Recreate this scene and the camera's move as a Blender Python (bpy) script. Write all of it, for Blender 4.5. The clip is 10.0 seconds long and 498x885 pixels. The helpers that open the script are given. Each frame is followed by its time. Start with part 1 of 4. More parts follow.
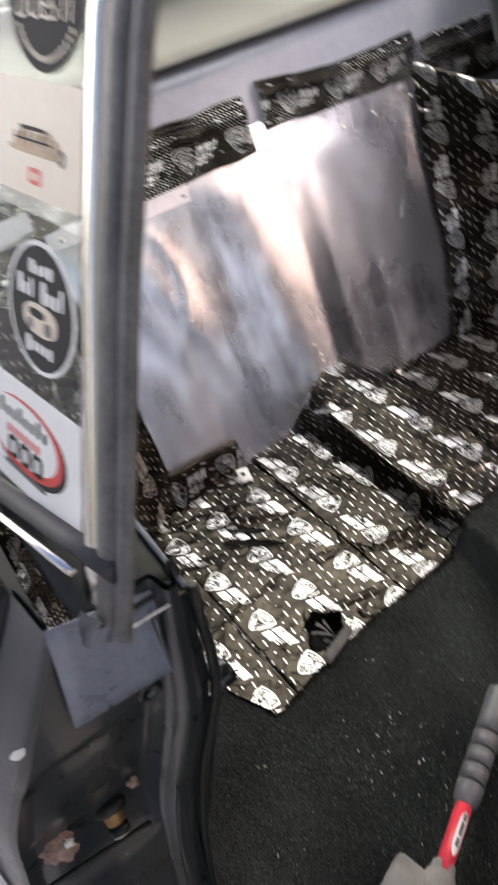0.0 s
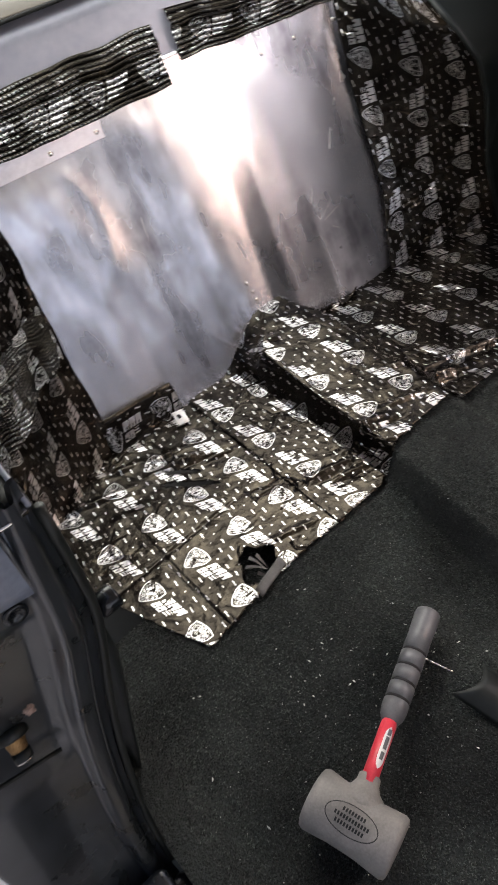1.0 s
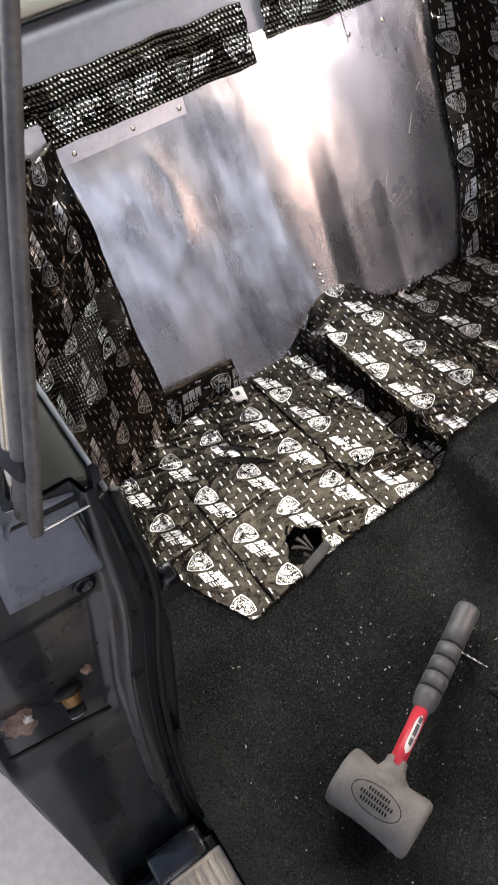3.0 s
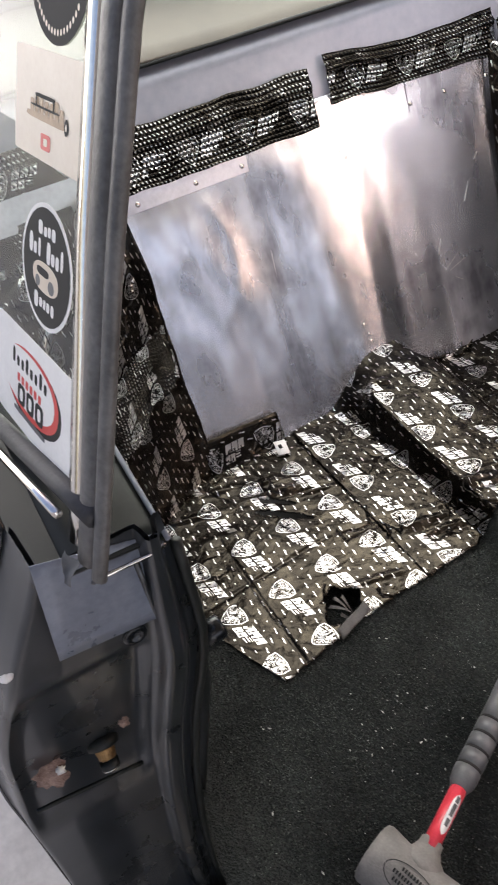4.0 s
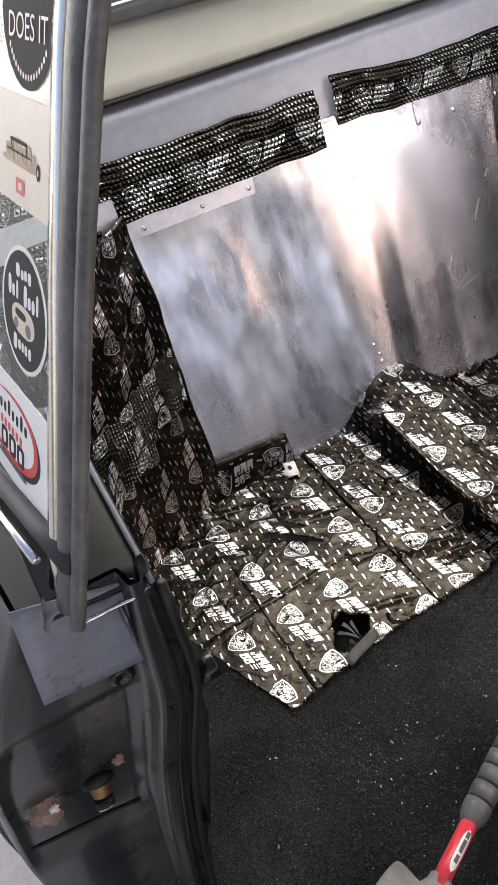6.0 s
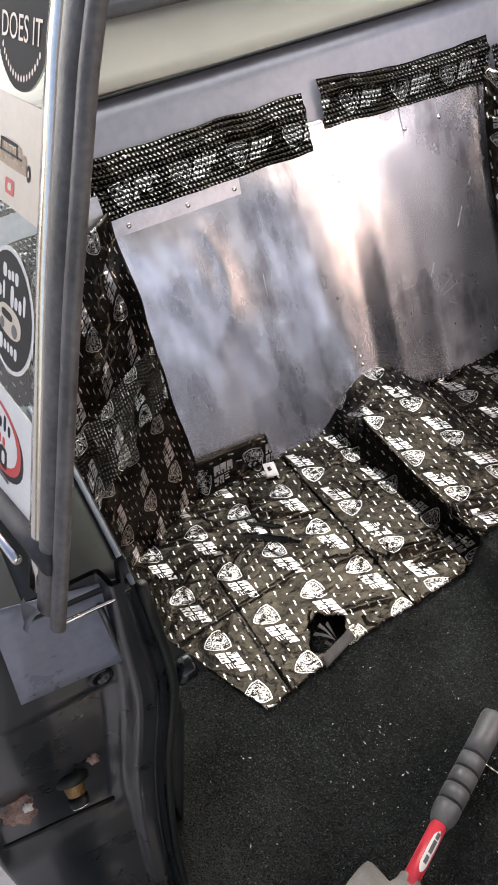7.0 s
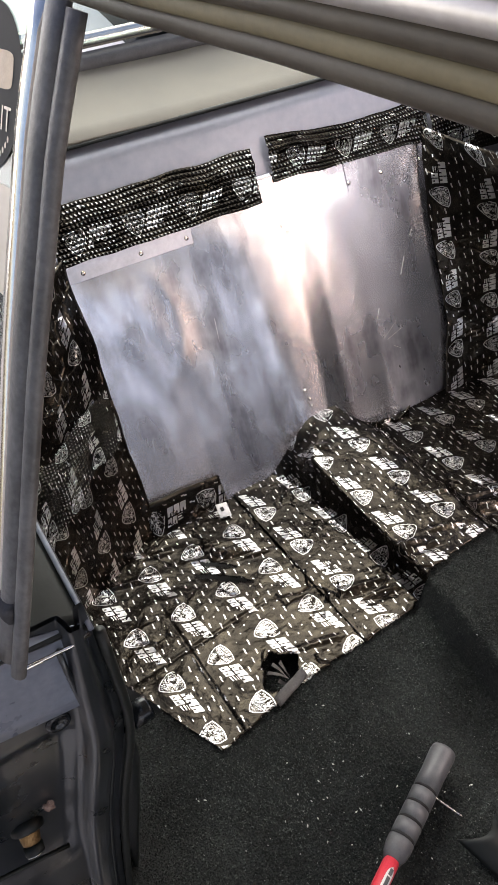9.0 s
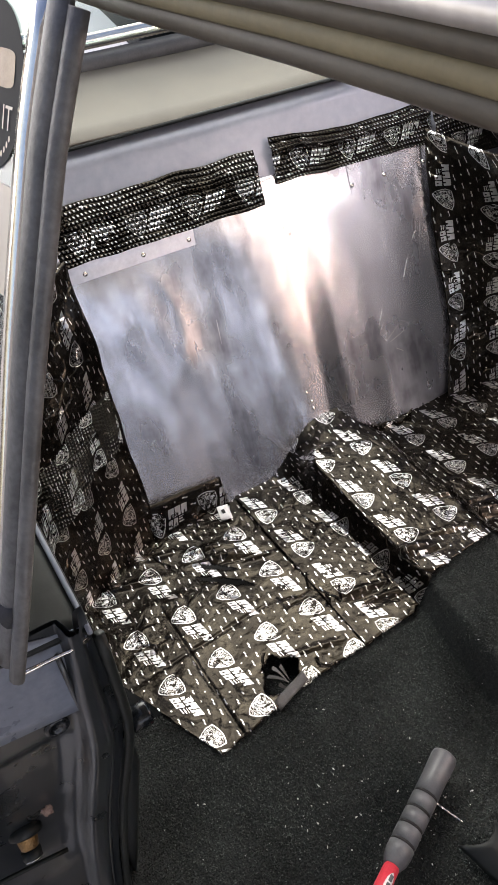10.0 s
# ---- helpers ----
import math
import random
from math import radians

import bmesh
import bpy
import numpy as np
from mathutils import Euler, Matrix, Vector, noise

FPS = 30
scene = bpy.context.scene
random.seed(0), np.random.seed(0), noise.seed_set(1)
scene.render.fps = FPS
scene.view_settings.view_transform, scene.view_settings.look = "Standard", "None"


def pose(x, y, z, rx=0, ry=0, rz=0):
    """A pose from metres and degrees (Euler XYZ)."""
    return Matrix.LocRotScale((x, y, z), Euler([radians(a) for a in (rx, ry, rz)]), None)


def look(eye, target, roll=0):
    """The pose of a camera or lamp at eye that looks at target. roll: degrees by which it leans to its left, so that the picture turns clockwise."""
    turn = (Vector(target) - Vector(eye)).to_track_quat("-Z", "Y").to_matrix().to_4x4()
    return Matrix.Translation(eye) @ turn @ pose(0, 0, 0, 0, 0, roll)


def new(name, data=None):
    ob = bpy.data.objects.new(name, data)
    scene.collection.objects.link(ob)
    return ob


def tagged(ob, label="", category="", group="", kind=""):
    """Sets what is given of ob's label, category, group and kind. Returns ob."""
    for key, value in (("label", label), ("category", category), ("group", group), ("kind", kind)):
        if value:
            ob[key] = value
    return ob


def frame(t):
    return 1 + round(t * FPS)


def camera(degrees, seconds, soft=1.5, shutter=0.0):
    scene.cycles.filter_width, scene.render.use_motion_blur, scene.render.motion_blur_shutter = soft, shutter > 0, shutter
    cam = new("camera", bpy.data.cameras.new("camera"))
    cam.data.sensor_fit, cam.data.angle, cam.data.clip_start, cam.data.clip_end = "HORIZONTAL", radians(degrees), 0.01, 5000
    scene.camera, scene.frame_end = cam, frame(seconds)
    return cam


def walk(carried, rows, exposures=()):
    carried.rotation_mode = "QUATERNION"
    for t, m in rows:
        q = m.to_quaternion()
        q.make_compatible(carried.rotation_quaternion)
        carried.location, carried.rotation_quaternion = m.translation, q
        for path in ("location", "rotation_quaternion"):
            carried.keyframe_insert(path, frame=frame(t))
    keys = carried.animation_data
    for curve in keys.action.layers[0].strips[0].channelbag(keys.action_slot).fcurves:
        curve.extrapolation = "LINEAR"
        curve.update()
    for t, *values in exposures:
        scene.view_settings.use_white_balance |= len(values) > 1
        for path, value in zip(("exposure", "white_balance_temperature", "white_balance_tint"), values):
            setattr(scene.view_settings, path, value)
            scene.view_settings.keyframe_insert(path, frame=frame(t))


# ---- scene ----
cam = camera(36.8, 10.0, shutter=0.6)
PATH = [
    (0, (-0.277, -0.323, 1.258), (0.45, 0.686, -0.308), -1.7),
    (0.5, (-0.242, -0.353, 1.229), (0.53, 0.522, -0.396), -2.9),
    (1, (-0.211, -0.404, 1.237), (0.488, 0.5, -0.404), -3.0),
    (1.5, (-0.203, -0.413, 1.247), (0.342, 0.549, -0.419), -7.5),
    (2, (-0.193, -0.403, 1.231), (0.31, 0.53, -0.465), -8.2),
    (2.2, (-0.195, -0.4, 1.246), (0.287, 0.511, -0.469), -8.6),
    (3.5, (-0.235, -0.383, 1.28), (0.348, 0.596, -0.363), -2.1),
    (4, (-0.242, -0.37, 1.273), (0.312, 0.689, -0.331), -3.4),
    (4.5, (-0.22, -0.37, 1.272), (0.276, 0.731, -0.322), -6.9),
    (5, (-0.207, -0.365, 1.278), (0.311, 0.754, -0.297), -6.4),
    (5.5, (-0.206, -0.364, 1.275), (0.309, 0.754, -0.301), -6.4),
    (7, (-0.209, -0.36, 1.281), (0.357, 0.717, -0.306), -2.3),
    (7.5, (-0.206, -0.369, 1.294), (0.41, 0.697, -0.282), -0.6),
    (8, (-0.208, -0.369, 1.305), (0.475, 0.679, -0.256), 1.3),
    (8.5, (-0.214, -0.37, 1.314), (0.504, 0.689, -0.223), 2.1),
    (9, (-0.215, -0.37, 1.312), (0.499, 0.707, -0.214), 1.8),
    (9.5, (-0.214, -0.368, 1.312), (0.505, 0.712, -0.21), 2.1),
    (10, (-0.213, -0.366, 1.309), (0.5, 0.716, -0.215), 2.0),
]
walk(cam, [(t, look(eye, target, roll)) for t, eye, target, roll in PATH])

# ---- light ----
world = bpy.data.worlds.new("world")
scene.world = world
world.use_nodes = True
wt = world.node_tree
sky = wt.nodes.new("ShaderNodeTexSky")
sky.sky_type, sky.sun_disc = "NISHITA", False
sky.sun_elevation, sky.sun_rotation = radians(40), radians(20)
wt.links.new(sky.outputs[0], wt.nodes["Background"].inputs[0])
wt.nodes["Background"].inputs[1].default_value = 0.18
scene.view_settings.exposure = 0.48
scene.view_settings.use_white_balance = True
scene.view_settings.white_balance_temperature = 7150
scene.view_settings.white_balance_tint = 23


def lamp(name, eye, target, sx, sy, watts, colour):
    data = bpy.data.lights.new(name, "AREA")
    data.shape, data.size, data.size_y, data.energy, data.color = "RECTANGLE", sx, sy, watts, colour
    ob = new(name, data)
    ob.matrix_world = look(eye, target)
    return ob


COOL = (0.93, 0.94, 1.0)
# two unseen overhead fill lights, added to brighten the place
lamp("cool_fill_light", (-0.9, -2.6, 2.55), (0.9, -4.0, 0.9), 0.15, 1.6, 46, COOL)
lamp("cool_fill_light", (2.4, -1.6, 2.55), (1.6, -1.8, 0), 0.15, 1.6, 38, COOL)
lamp("rear_window_daylight", (0.592, 0.86, 0.945), (0.592, 0.37, 0.345), 1.05, 0.50, 6.7, (0.98, 0.98, 1.0))
# unseen cool fill added ahead of the car, mirrored by the metal sheet
lamp("front_fill_light", (0.2, -4.1, 0.95), (0.2, 0, 0.75), 5.1, 2.2, 25, (0.86, 0.92, 1.0))
lamp("far_window_daylight", (1.27, -0.30, 0.98), (0.15, -0.42, 0.0), 0.36, 0.85, 3, (1.0, 0.96, 0.92))
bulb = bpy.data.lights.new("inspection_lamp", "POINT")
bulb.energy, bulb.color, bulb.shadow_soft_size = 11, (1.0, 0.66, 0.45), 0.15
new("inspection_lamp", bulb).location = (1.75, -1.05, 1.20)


# ---- materials ----
def material(name):
    m = bpy.data.materials.new(name)
    m.use_nodes = True
    return m, m.node_tree, m.node_tree.nodes["Principled BSDF"]


class Ex:
    """A number in a node tree, with arithmetic."""

    def __init__(self, nt, sock):
        self.nt, self.sock = nt, sock

    def op(self, kind, *others):
        n = self.nt.nodes.new("ShaderNodeMath")
        n.operation = kind
        for i, v in enumerate((self, *others)):
            if isinstance(v, Ex):
                self.nt.links.new(v.sock, n.inputs[i])
            else:
                n.inputs[i].default_value = v
        return Ex(self.nt, n.outputs[0])

    def __add__(self, o): return self.op("ADD", o)
    def __sub__(self, o): return self.op("SUBTRACT", o)
    def __mul__(self, o): return self.op("MULTIPLY", o)
    def __truediv__(self, o): return self.op("DIVIDE", o)
    def lt(self, o): return self.op("LESS_THAN", o)
    def gt(self, o): return self.op("GREATER_THAN", o)
    def fract(self): return self.op("FRACT")
    def floor(self): return self.op("FLOOR")
    def abs(self): return self.op("ABSOLUTE")
    def max(self, o): return self.op("MAXIMUM", o)
    def min(self, o): return self.op("MINIMUM", o)


def noise_tex(nt, scale, detail=3.0, rough=0.55, coord="Object", dist=0.0):
    tc = nt.nodes.new("ShaderNodeTexCoord")
    n = nt.nodes.new("ShaderNodeTexNoise")
    n.inputs["Scale"].default_value, n.inputs["Detail"].default_value = scale, detail
    n.inputs["Roughness"].default_value, n.inputs["Distortion"].default_value = rough, dist
    nt.links.new(tc.outputs[coord], n.inputs["Vector"])
    return Ex(nt, n.outputs["Fac"])


def ramp(nt, x, stops):
    n = nt.nodes.new("ShaderNodeValToRGB")
    nt.links.new(x.sock, n.inputs[0])
    while len(n.color_ramp.elements) < len(stops):
        n.color_ramp.elements.new(0.5)
    for e, (p, c) in zip(n.color_ramp.elements, stops):
        e.position, e.color = p, (*c, 1) if len(c) == 3 else c
    return n.outputs[0]


def bump(nt, bsdf, height, strength, distance=0.01):
    b = nt.nodes.new("ShaderNodeBump")
    b.inputs["Strength"].default_value, b.inputs["Distance"].default_value = strength, distance
    nt.links.new(height.sock, b.inputs["Height"])
    nt.links.new(b.outputs[0], bsdf.inputs["Normal"])


def simple(name, a, b, scale, rough=(0.4, 0.6), metallic=0.0, bumps=0.1, fine=None, distance=0.004, coat=0.0):
    """Two colours mixed by noise at two scales, with roughness and relief from the same."""
    m, nt, p = material(name)
    n1, n2 = noise_tex(nt, scale), noise_tex(nt, fine or scale * 9, 4)
    mix = (n1 * 0.6 + n2 * 0.4)
    nt.links.new(ramp(nt, mix, [(0.35, a), (0.65, b)]), p.inputs["Base Color"])
    r = mix * (rough[1] - rough[0]) + rough[0]
    nt.links.new(r.sock, p.inputs["Roughness"])
    p.inputs["Metallic"].default_value = metallic
    p.inputs["Coat Weight"].default_value = coat
    if bumps:
        bump(nt, p, n2 * 0.7 + n1 * 0.3, bumps, distance)
    return m


INK_DARK, INK_MID, INK_PALE = (0.011, 0.0095, 0.0082), (0.032, 0.0275, 0.0215), (0.074, 0.063, 0.046)


def foil(name, waffle=0.0):
    """Black-printed aluminium foil: shields beside two bars of blocks, rows of small dashes left bright."""
    m, nt, p = material(name)
    tc = nt.nodes.new("ShaderNodeTexCoord")
    sep = nt.nodes.new("ShaderNodeSeparateXYZ")
    nt.links.new(tc.outputs["UV"], sep.inputs[0])
    s, t = Ex(nt, sep.outputs[0]), Ex(nt, sep.outputs[1])
    s = s + (noise_tex(nt, 60, 2) - 0.5) * 0.0020
    t = t + (noise_tex(nt, 55, 2) - 0.5) * 0.0020
    fx = ((s / 0.125).fract() - 0.5) * 0.125
    fy = ((t / 0.1035).fract() - 0.5) * 0.1035

    def shield(k):
        px, py = (fx + 0.030) / (k * 0.84), fy / (k * 0.80)
        side = ((py + 0.032).max(0.0) / 0.036).min(1.0).op("POWER", 0.6) * 0.0265
        return px.abs().lt(side) * py.lt((px * px) * -9.0 + 0.027)

    inner = shield(0.84)
    blobs = noise_tex(nt, 105, 2, coord="UV", dist=1.6)
    figure = (blobs - 0.5).abs().gt(0.045) * blobs.gt(0.42)
    emblem = (shield(1.0) - shield(0.91)).max(inner * figure)
    lx = fx + 0.004 + fy * -0.40
    u1 = (lx / 0.0160).fract() - 0.5
    one = fy.gt(0.001) * fy.lt(0.0175) * lx.gt(0.0) * lx.lt(0.048) * u1.abs().lt(0.43)
    one = one * (u1.abs().lt(0.10) * fy.lt(0.0065) * -1.0 + 1.0)
    u2 = (lx / 0.0125).fract() - 0.5
    two = fy.gt(-0.0165) * fy.lt(-0.0020) * lx.gt(0.000) * lx.lt(0.025) * u2.abs().lt(0.41)
    two = two * (u2.abs().lt(0.12) * (fy + 0.0115).abs().lt(0.0022) * -1.0 + 1.0)
    lines = fy.gt(-0.0150) * fy.lt(-0.0015) * lx.gt(0.0265) * lx.lt(0.038) * (fy / 0.005).fract().gt(0.52)
    blocks = one.max(two).max(lines)
    ga = s / 0.025
    gb = t / 0.01725
    odd = (gb.floor() * 0.5).fract()
    a = ((ga + odd).fract() - 0.5) * 0.025
    b = (gb.fract() - 0.5) * 0.01725
    pick = ((ga + odd).floor() * 0.3334 + gb.floor() * 0.25).fract().gt(0.3)
    half = a.gt(0.0) * 0.0016 - 0.0008
    dash = a.abs().lt(0.0062) * (b + half).abs().lt(0.00115) * pick
    dot = (a * a + b * b).lt(0.0000026) * (pick * -1.0 + 1.0)
    clear = ((fx + 0.030).abs().lt(0.027) * fy.abs().lt(0.029)).max(fx.gt(-0.010) * fx.lt(0.050) * fy.abs().lt(0.019))
    if waffle:
        dash = dash * noise_tex(nt, 24, 1).gt(0.55)
        dot = dot * 0.0
        # glints on the embossed cell tops are painted in, in noisy patches
        grid = (((s + t * 0.35) * math.pi / 0.0085).op("SINE").abs() * (t * math.pi / 0.0095).op("SINE").abs()).op("POWER", 0.6)
        glint_patch = noise_tex(nt, 9, 3)
        emblem = emblem.max(((grid - 0.66) * 2.2).max(0.0) * ((glint_patch - 0.43) * 8.0).max(0.0).min(1.0))
    mask = emblem.max(blocks).max(dash.max(dot) * (clear * -1.0 + 1.0)).min(1.0)
    worn = noise_tex(nt, 14, 5, 0.6)
    scuff = noise_tex(nt, 45, 4, 0.65)
    mask = mask * scuff.gt(0.385)
    mixn = nt.nodes.new("ShaderNodeMix")
    mixn.data_type = "RGBA"
    nt.links.new(mask.sock, mixn.inputs[0])
    ink = worn * 0.55 + scuff * 0.45
    nt.links.new(ramp(nt, ink, [(0.32, INK_DARK), (0.5, INK_MID), (0.68, INK_PALE)]), mixn.inputs[6])
    mixn.inputs[7].default_value = (0.67, 0.66, 0.64, 1)
    nt.links.new(mixn.outputs[2], p.inputs["Base Color"])
    nt.links.new((mask * 0.05 + 0.95).sock, p.inputs["Metallic"])
    nt.links.new((mask * 0.05 + worn * 0.16 + 0.17).sock, p.inputs["Roughness"])
    # pebbled hand-pressed surface, with sparse sharp creases
    vor = nt.nodes.new("ShaderNodeTexVoronoi")
    vor.feature = "DISTANCE_TO_EDGE"
    vor.inputs["Scale"].default_value = 13
    warp = nt.nodes.new("ShaderNodeVectorMath")
    warp.operation = "ADD"
    nz = nt.nodes.new("ShaderNodeTexNoise")
    nz.inputs["Scale"].default_value = 9
    nt.links.new(tc.outputs["Object"], nz.inputs["Vector"])
    sc = nt.nodes.new("ShaderNodeVectorMath")
    sc.operation = "SCALE"
    sc.inputs["Scale"].default_value = 0.14
    nt.links.new(nz.outputs["Color"], sc.inputs[0])
    nt.links.new(tc.outputs["Object"], warp.inputs[0])
    nt.links.new(sc.outputs[0], warp.inputs[1])
    nt.links.new(warp.outputs[0], vor.inputs["Vector"])
    crease = (Ex(nt, vor.outputs["Distance"]) * 16.0).min(1.0) * noise_tex(nt, 7, 2).gt(0.53)
    h = noise_tex(nt, 11, 3, 0.5) * 1.1 + noise_tex(nt, 70, 3, 0.6) * 0.31 + crease * 0.32
    if waffle:
        h = h + grid * waffle
    bump(nt, p, h, 0.75, 0.0090)
    return m


def aluminium():
    """Bare sheet, rolled crosswise, with cloudy smears and rubs."""
    m, nt, p = material("brushed_aluminium")
    n1, n3 = noise_tex(nt, 6, 4, 0.55), noise_tex(nt, 2.6, 2)
    tc = nt.nodes.new("ShaderNodeTexCoord")

    def streak(sx, sz, detail):
        mp = nt.nodes.new("ShaderNodeMapping")
        mp.inputs["Scale"].default_value = (sx, sz, sz)
        nt.links.new(tc.outputs["Object"], mp.inputs[0])
        br = nt.nodes.new("ShaderNodeTexNoise")
        br.inputs["Scale"].default_value, br.inputs["Detail"].default_value = 1.0, detail
        nt.links.new(mp.outputs[0], br.inputs[0])
        return Ex(nt, br.outputs[0])

    broad = streak(26, 7, 5)
    rubs = ((streak(58, 17, 5) - 0.54) * 5.0).max(0.0).min(1.0) * ((noise_tex(nt, 3.2, 2) - 0.44) * 6.0).max(0.0).min(1.0)
    smut = n1 * 0.6 + broad * 0.4 + rubs * 0.10
    nt.links.new(ramp(nt, smut, [(0.36, (0.22, 0.22, 0.24)), (0.48, (0.46, 0.47, 0.50)), (0.62, (0.74, 0.75, 0.79))]), p.inputs["Base Color"])
    p.inputs["Metallic"].default_value = 0.95
    nt.links.new((smut * -0.16 + n3 * 0.06 + 0.315).sock, p.inputs["Roughness"])
    p.inputs["Anisotropic"].default_value, p.inputs["Anisotropic Rotation"].default_value = 0.86, 0.25
    tg = nt.nodes.new("ShaderNodeTangent")
    tg.direction_type, tg.uv_map = "UV_MAP", "UVMap"
    nt.links.new(tg.outputs[0], p.inputs["Tangent"])
    return m


def carpet_mat():
    m, nt, p = material("black_green_carpet")
    # c is broad noise that paints lit and dark patches on the carpet
    f, g, c = noise_tex(nt, 300, 3), noise_tex(nt, 110, 3), noise_tex(nt, 4, 3)
    nt.links.new(ramp(nt, f * 0.5 + c * 0.5, [(0.38, (0.001, 0.002, 0.0015)), (0.66, (0.036, 0.044, 0.040))]), p.inputs["Base Color"])
    p.inputs["Roughness"].default_value = 0.9
    p.inputs["Specular IOR Level"].default_value = 0.25
    p.inputs["Sheen Weight"].default_value = 0.03
    bump(nt, p, f * 0.7 + g * 0.5, 1.0, 0.010)
    return m


def pile_mat():
    """Carpet tufts, each a little lighter or darker, with lit patches painted by broad noise."""
    m, nt, p = material("carpet_pile")
    geo = nt.nodes.new("ShaderNodeNewGeometry")
    isl = Ex(nt, geo.outputs["Random Per Island"])
    c = noise_tex(nt, 4, 3)
    nt.links.new(ramp(nt, isl * 0.35 + c * 0.65, [(0.35, (0.001, 0.002, 0.0015)), (0.52, (0.012, 0.018, 0.015)), (0.72, (0.080, 0.098, 0.088))]), p.inputs["Base Color"])
    p.inputs["Roughness"].default_value = 0.7
    return m


PILE = pile_mat()
FOIL = foil("printed_foil")
WAFFLE = foil("embossed_foil", 0.75)
ALU = aluminium()
CARPET = carpet_mat()
STEEL = simple("blue_grey_steel", (0.20, 0.21, 0.25), (0.26, 0.27, 0.31), 6, (0.28, 0.42), 0.25, 0.04)
TAN = simple("tan_vinyl", (0.082, 0.073, 0.058), (0.115, 0.102, 0.080), 8, (0.55, 0.7), 0, 0.25, 900, 0.001)
BLACK = simple("black_gloss_paint", (0.003, 0.005, 0.006), (0.009, 0.011, 0.014), 9, (0.10, 0.34), 0, 0.06)
BLACK.node_tree.nodes["Principled BSDF"].inputs["Specular IOR Level"].default_value = 0.38
DULL = simple("dull_black_paint", (0.004, 0.006, 0.005), (0.010, 0.013, 0.012), 9, (0.35, 0.6), 0, 0.1)
DULL.node_tree.nodes["Principled BSDF"].inputs["Specular IOR Level"].default_value = 0.3
RUBBER = simple("black_rubber", (0.030, 0.030, 0.032), (0.055, 0.055, 0.058), 30, (0.5, 0.7), 0, 0.2)
# black rubber lightened to grey to paint the sheen on the post
GREY_SHEEN = simple("sheen_grey_rubber", (0.065, 0.062, 0.060), (0.150, 0.145, 0.140), 22, (0.35, 0.55), 0, 0.2)
CHROME = simple("chrome", (0.70, 0.66, 0.60), (0.84, 0.81, 0.76), 20, (0.08, 0.25), 1.0, 0.03)
RUST = simple("rust", (0.11, 0.060, 0.045), (0.38, 0.27, 0.22), 70, (0.7, 0.95), 0, 0.6)
BRASS = simple("dirty_brass", (0.16, 0.09, 0.035), (0.32, 0.20, 0.09), 50, (0.35, 0.6), 0.8, 0.3)
CONCRETE = simple("concrete", (0.46, 0.435, 0.40), (0.66, 0.63, 0.58), 4, (0.75, 0.9), 0, 0.3, 60)
PLASTER = simple("grey_plaster", (0.38, 0.38, 0.39), (0.50, 0.50, 0.51), 3, (0.8, 0.9), 0, 0.05)
GREYR = simple("grey_hammer_rubber", (0.125, 0.120, 0.110), (0.205, 0.197, 0.18), 30, (0.55, 0.75), 0, 0.15)
GRIP = simple("grey_grip_rubber", (0.075, 0.078, 0.080), (0.12, 0.122, 0.125), 50, (0.32, 0.45), 0, 0.1)
RED = simple("red_fibreglass", (0.55, 0.03, 0.05), (0.70, 0.06, 0.08), 40, (0.25, 0.4), 0, 0.05)
WHITE = simple("white_paper", (0.72, 0.71, 0.68), (0.80, 0.79, 0.76), 30, (0.5, 0.6), 0, 0.03)
CREAM = simple("cream_sticker", (0.64, 0.54, 0.42), (0.70, 0.61, 0.49), 30, (0.35, 0.45), 0, 0.02)
INK = simple("black_ink", (0.006, 0.006, 0.006), (0.014, 0.014, 0.014), 40, (0.7, 0.85), 0, 0.02)
REDINK = simple("red_ink", (0.55, 0.03, 0.03), (0.65, 0.06, 0.05), 40, (0.35, 0.5), 0, 0.02)
BROWNINK = simple("brown_ink", (0.30, 0.18, 0.09), (0.42, 0.27, 0.15), 90, (0.4, 0.5), 0, 0.02)
SILL = simple("cream_sill_plate", (0.42, 0.37, 0.29), (0.60, 0.55, 0.46), 25, (0.4, 0.7), 0, 0.15)
# dust and the bluish reflections on the jamb, both as colour
JAMB = simple("hazy_gloss_black_paint", (0.004, 0.006, 0.006), (0.020, 0.024, 0.029), 4, (0.16, 0.42), 0, 0.02, 30, coat=0.35)
# the bluish reflection on the jamb's plate is put into this colour
BLUE_GREY = simple("pale_blue_grey_paint", (0.125, 0.142, 0.180), (0.205, 0.228, 0.275), 14, (0.2, 0.4), 0, 0.1)
CHIP = simple("pale_chips", (0.55, 0.55, 0.50), (0.80, 0.80, 0.76), 200, (0.3, 0.5), 0.3, 0.1)

GLASS, gnt, gp = material("window_glass")
gp.inputs["Base Color"].default_value = (0.74, 0.95, 0.84, 1)
gp.inputs["Transmission Weight"].default_value, gp.inputs["Roughness"].default_value, gp.inputs["IOR"].default_value = 1.0, 0.0, 1.02
gp.inputs["Coat Weight"].default_value, gp.inputs["Coat Roughness"].default_value, gp.inputs["Coat IOR"].default_value = 0.8, 0.01, 1.5


# ---- building helpers ----
def link(name, bm, mat, parent=None, label="", smooth=True):
    me = bpy.data.meshes.new(name)
    bmesh.ops.recalc_face_normals(bm, faces=bm.faces)
    bm.to_mesh(me)
    bm.free()
    me.materials.append(mat)
    if smooth:
        me.polygons.foreach_set("use_smooth", [True] * len(me.polygons))
    ob = new(name, me)
    if parent:
        ob.parent = parent
    if label:
        tagged(ob, label)
    return ob


part = link


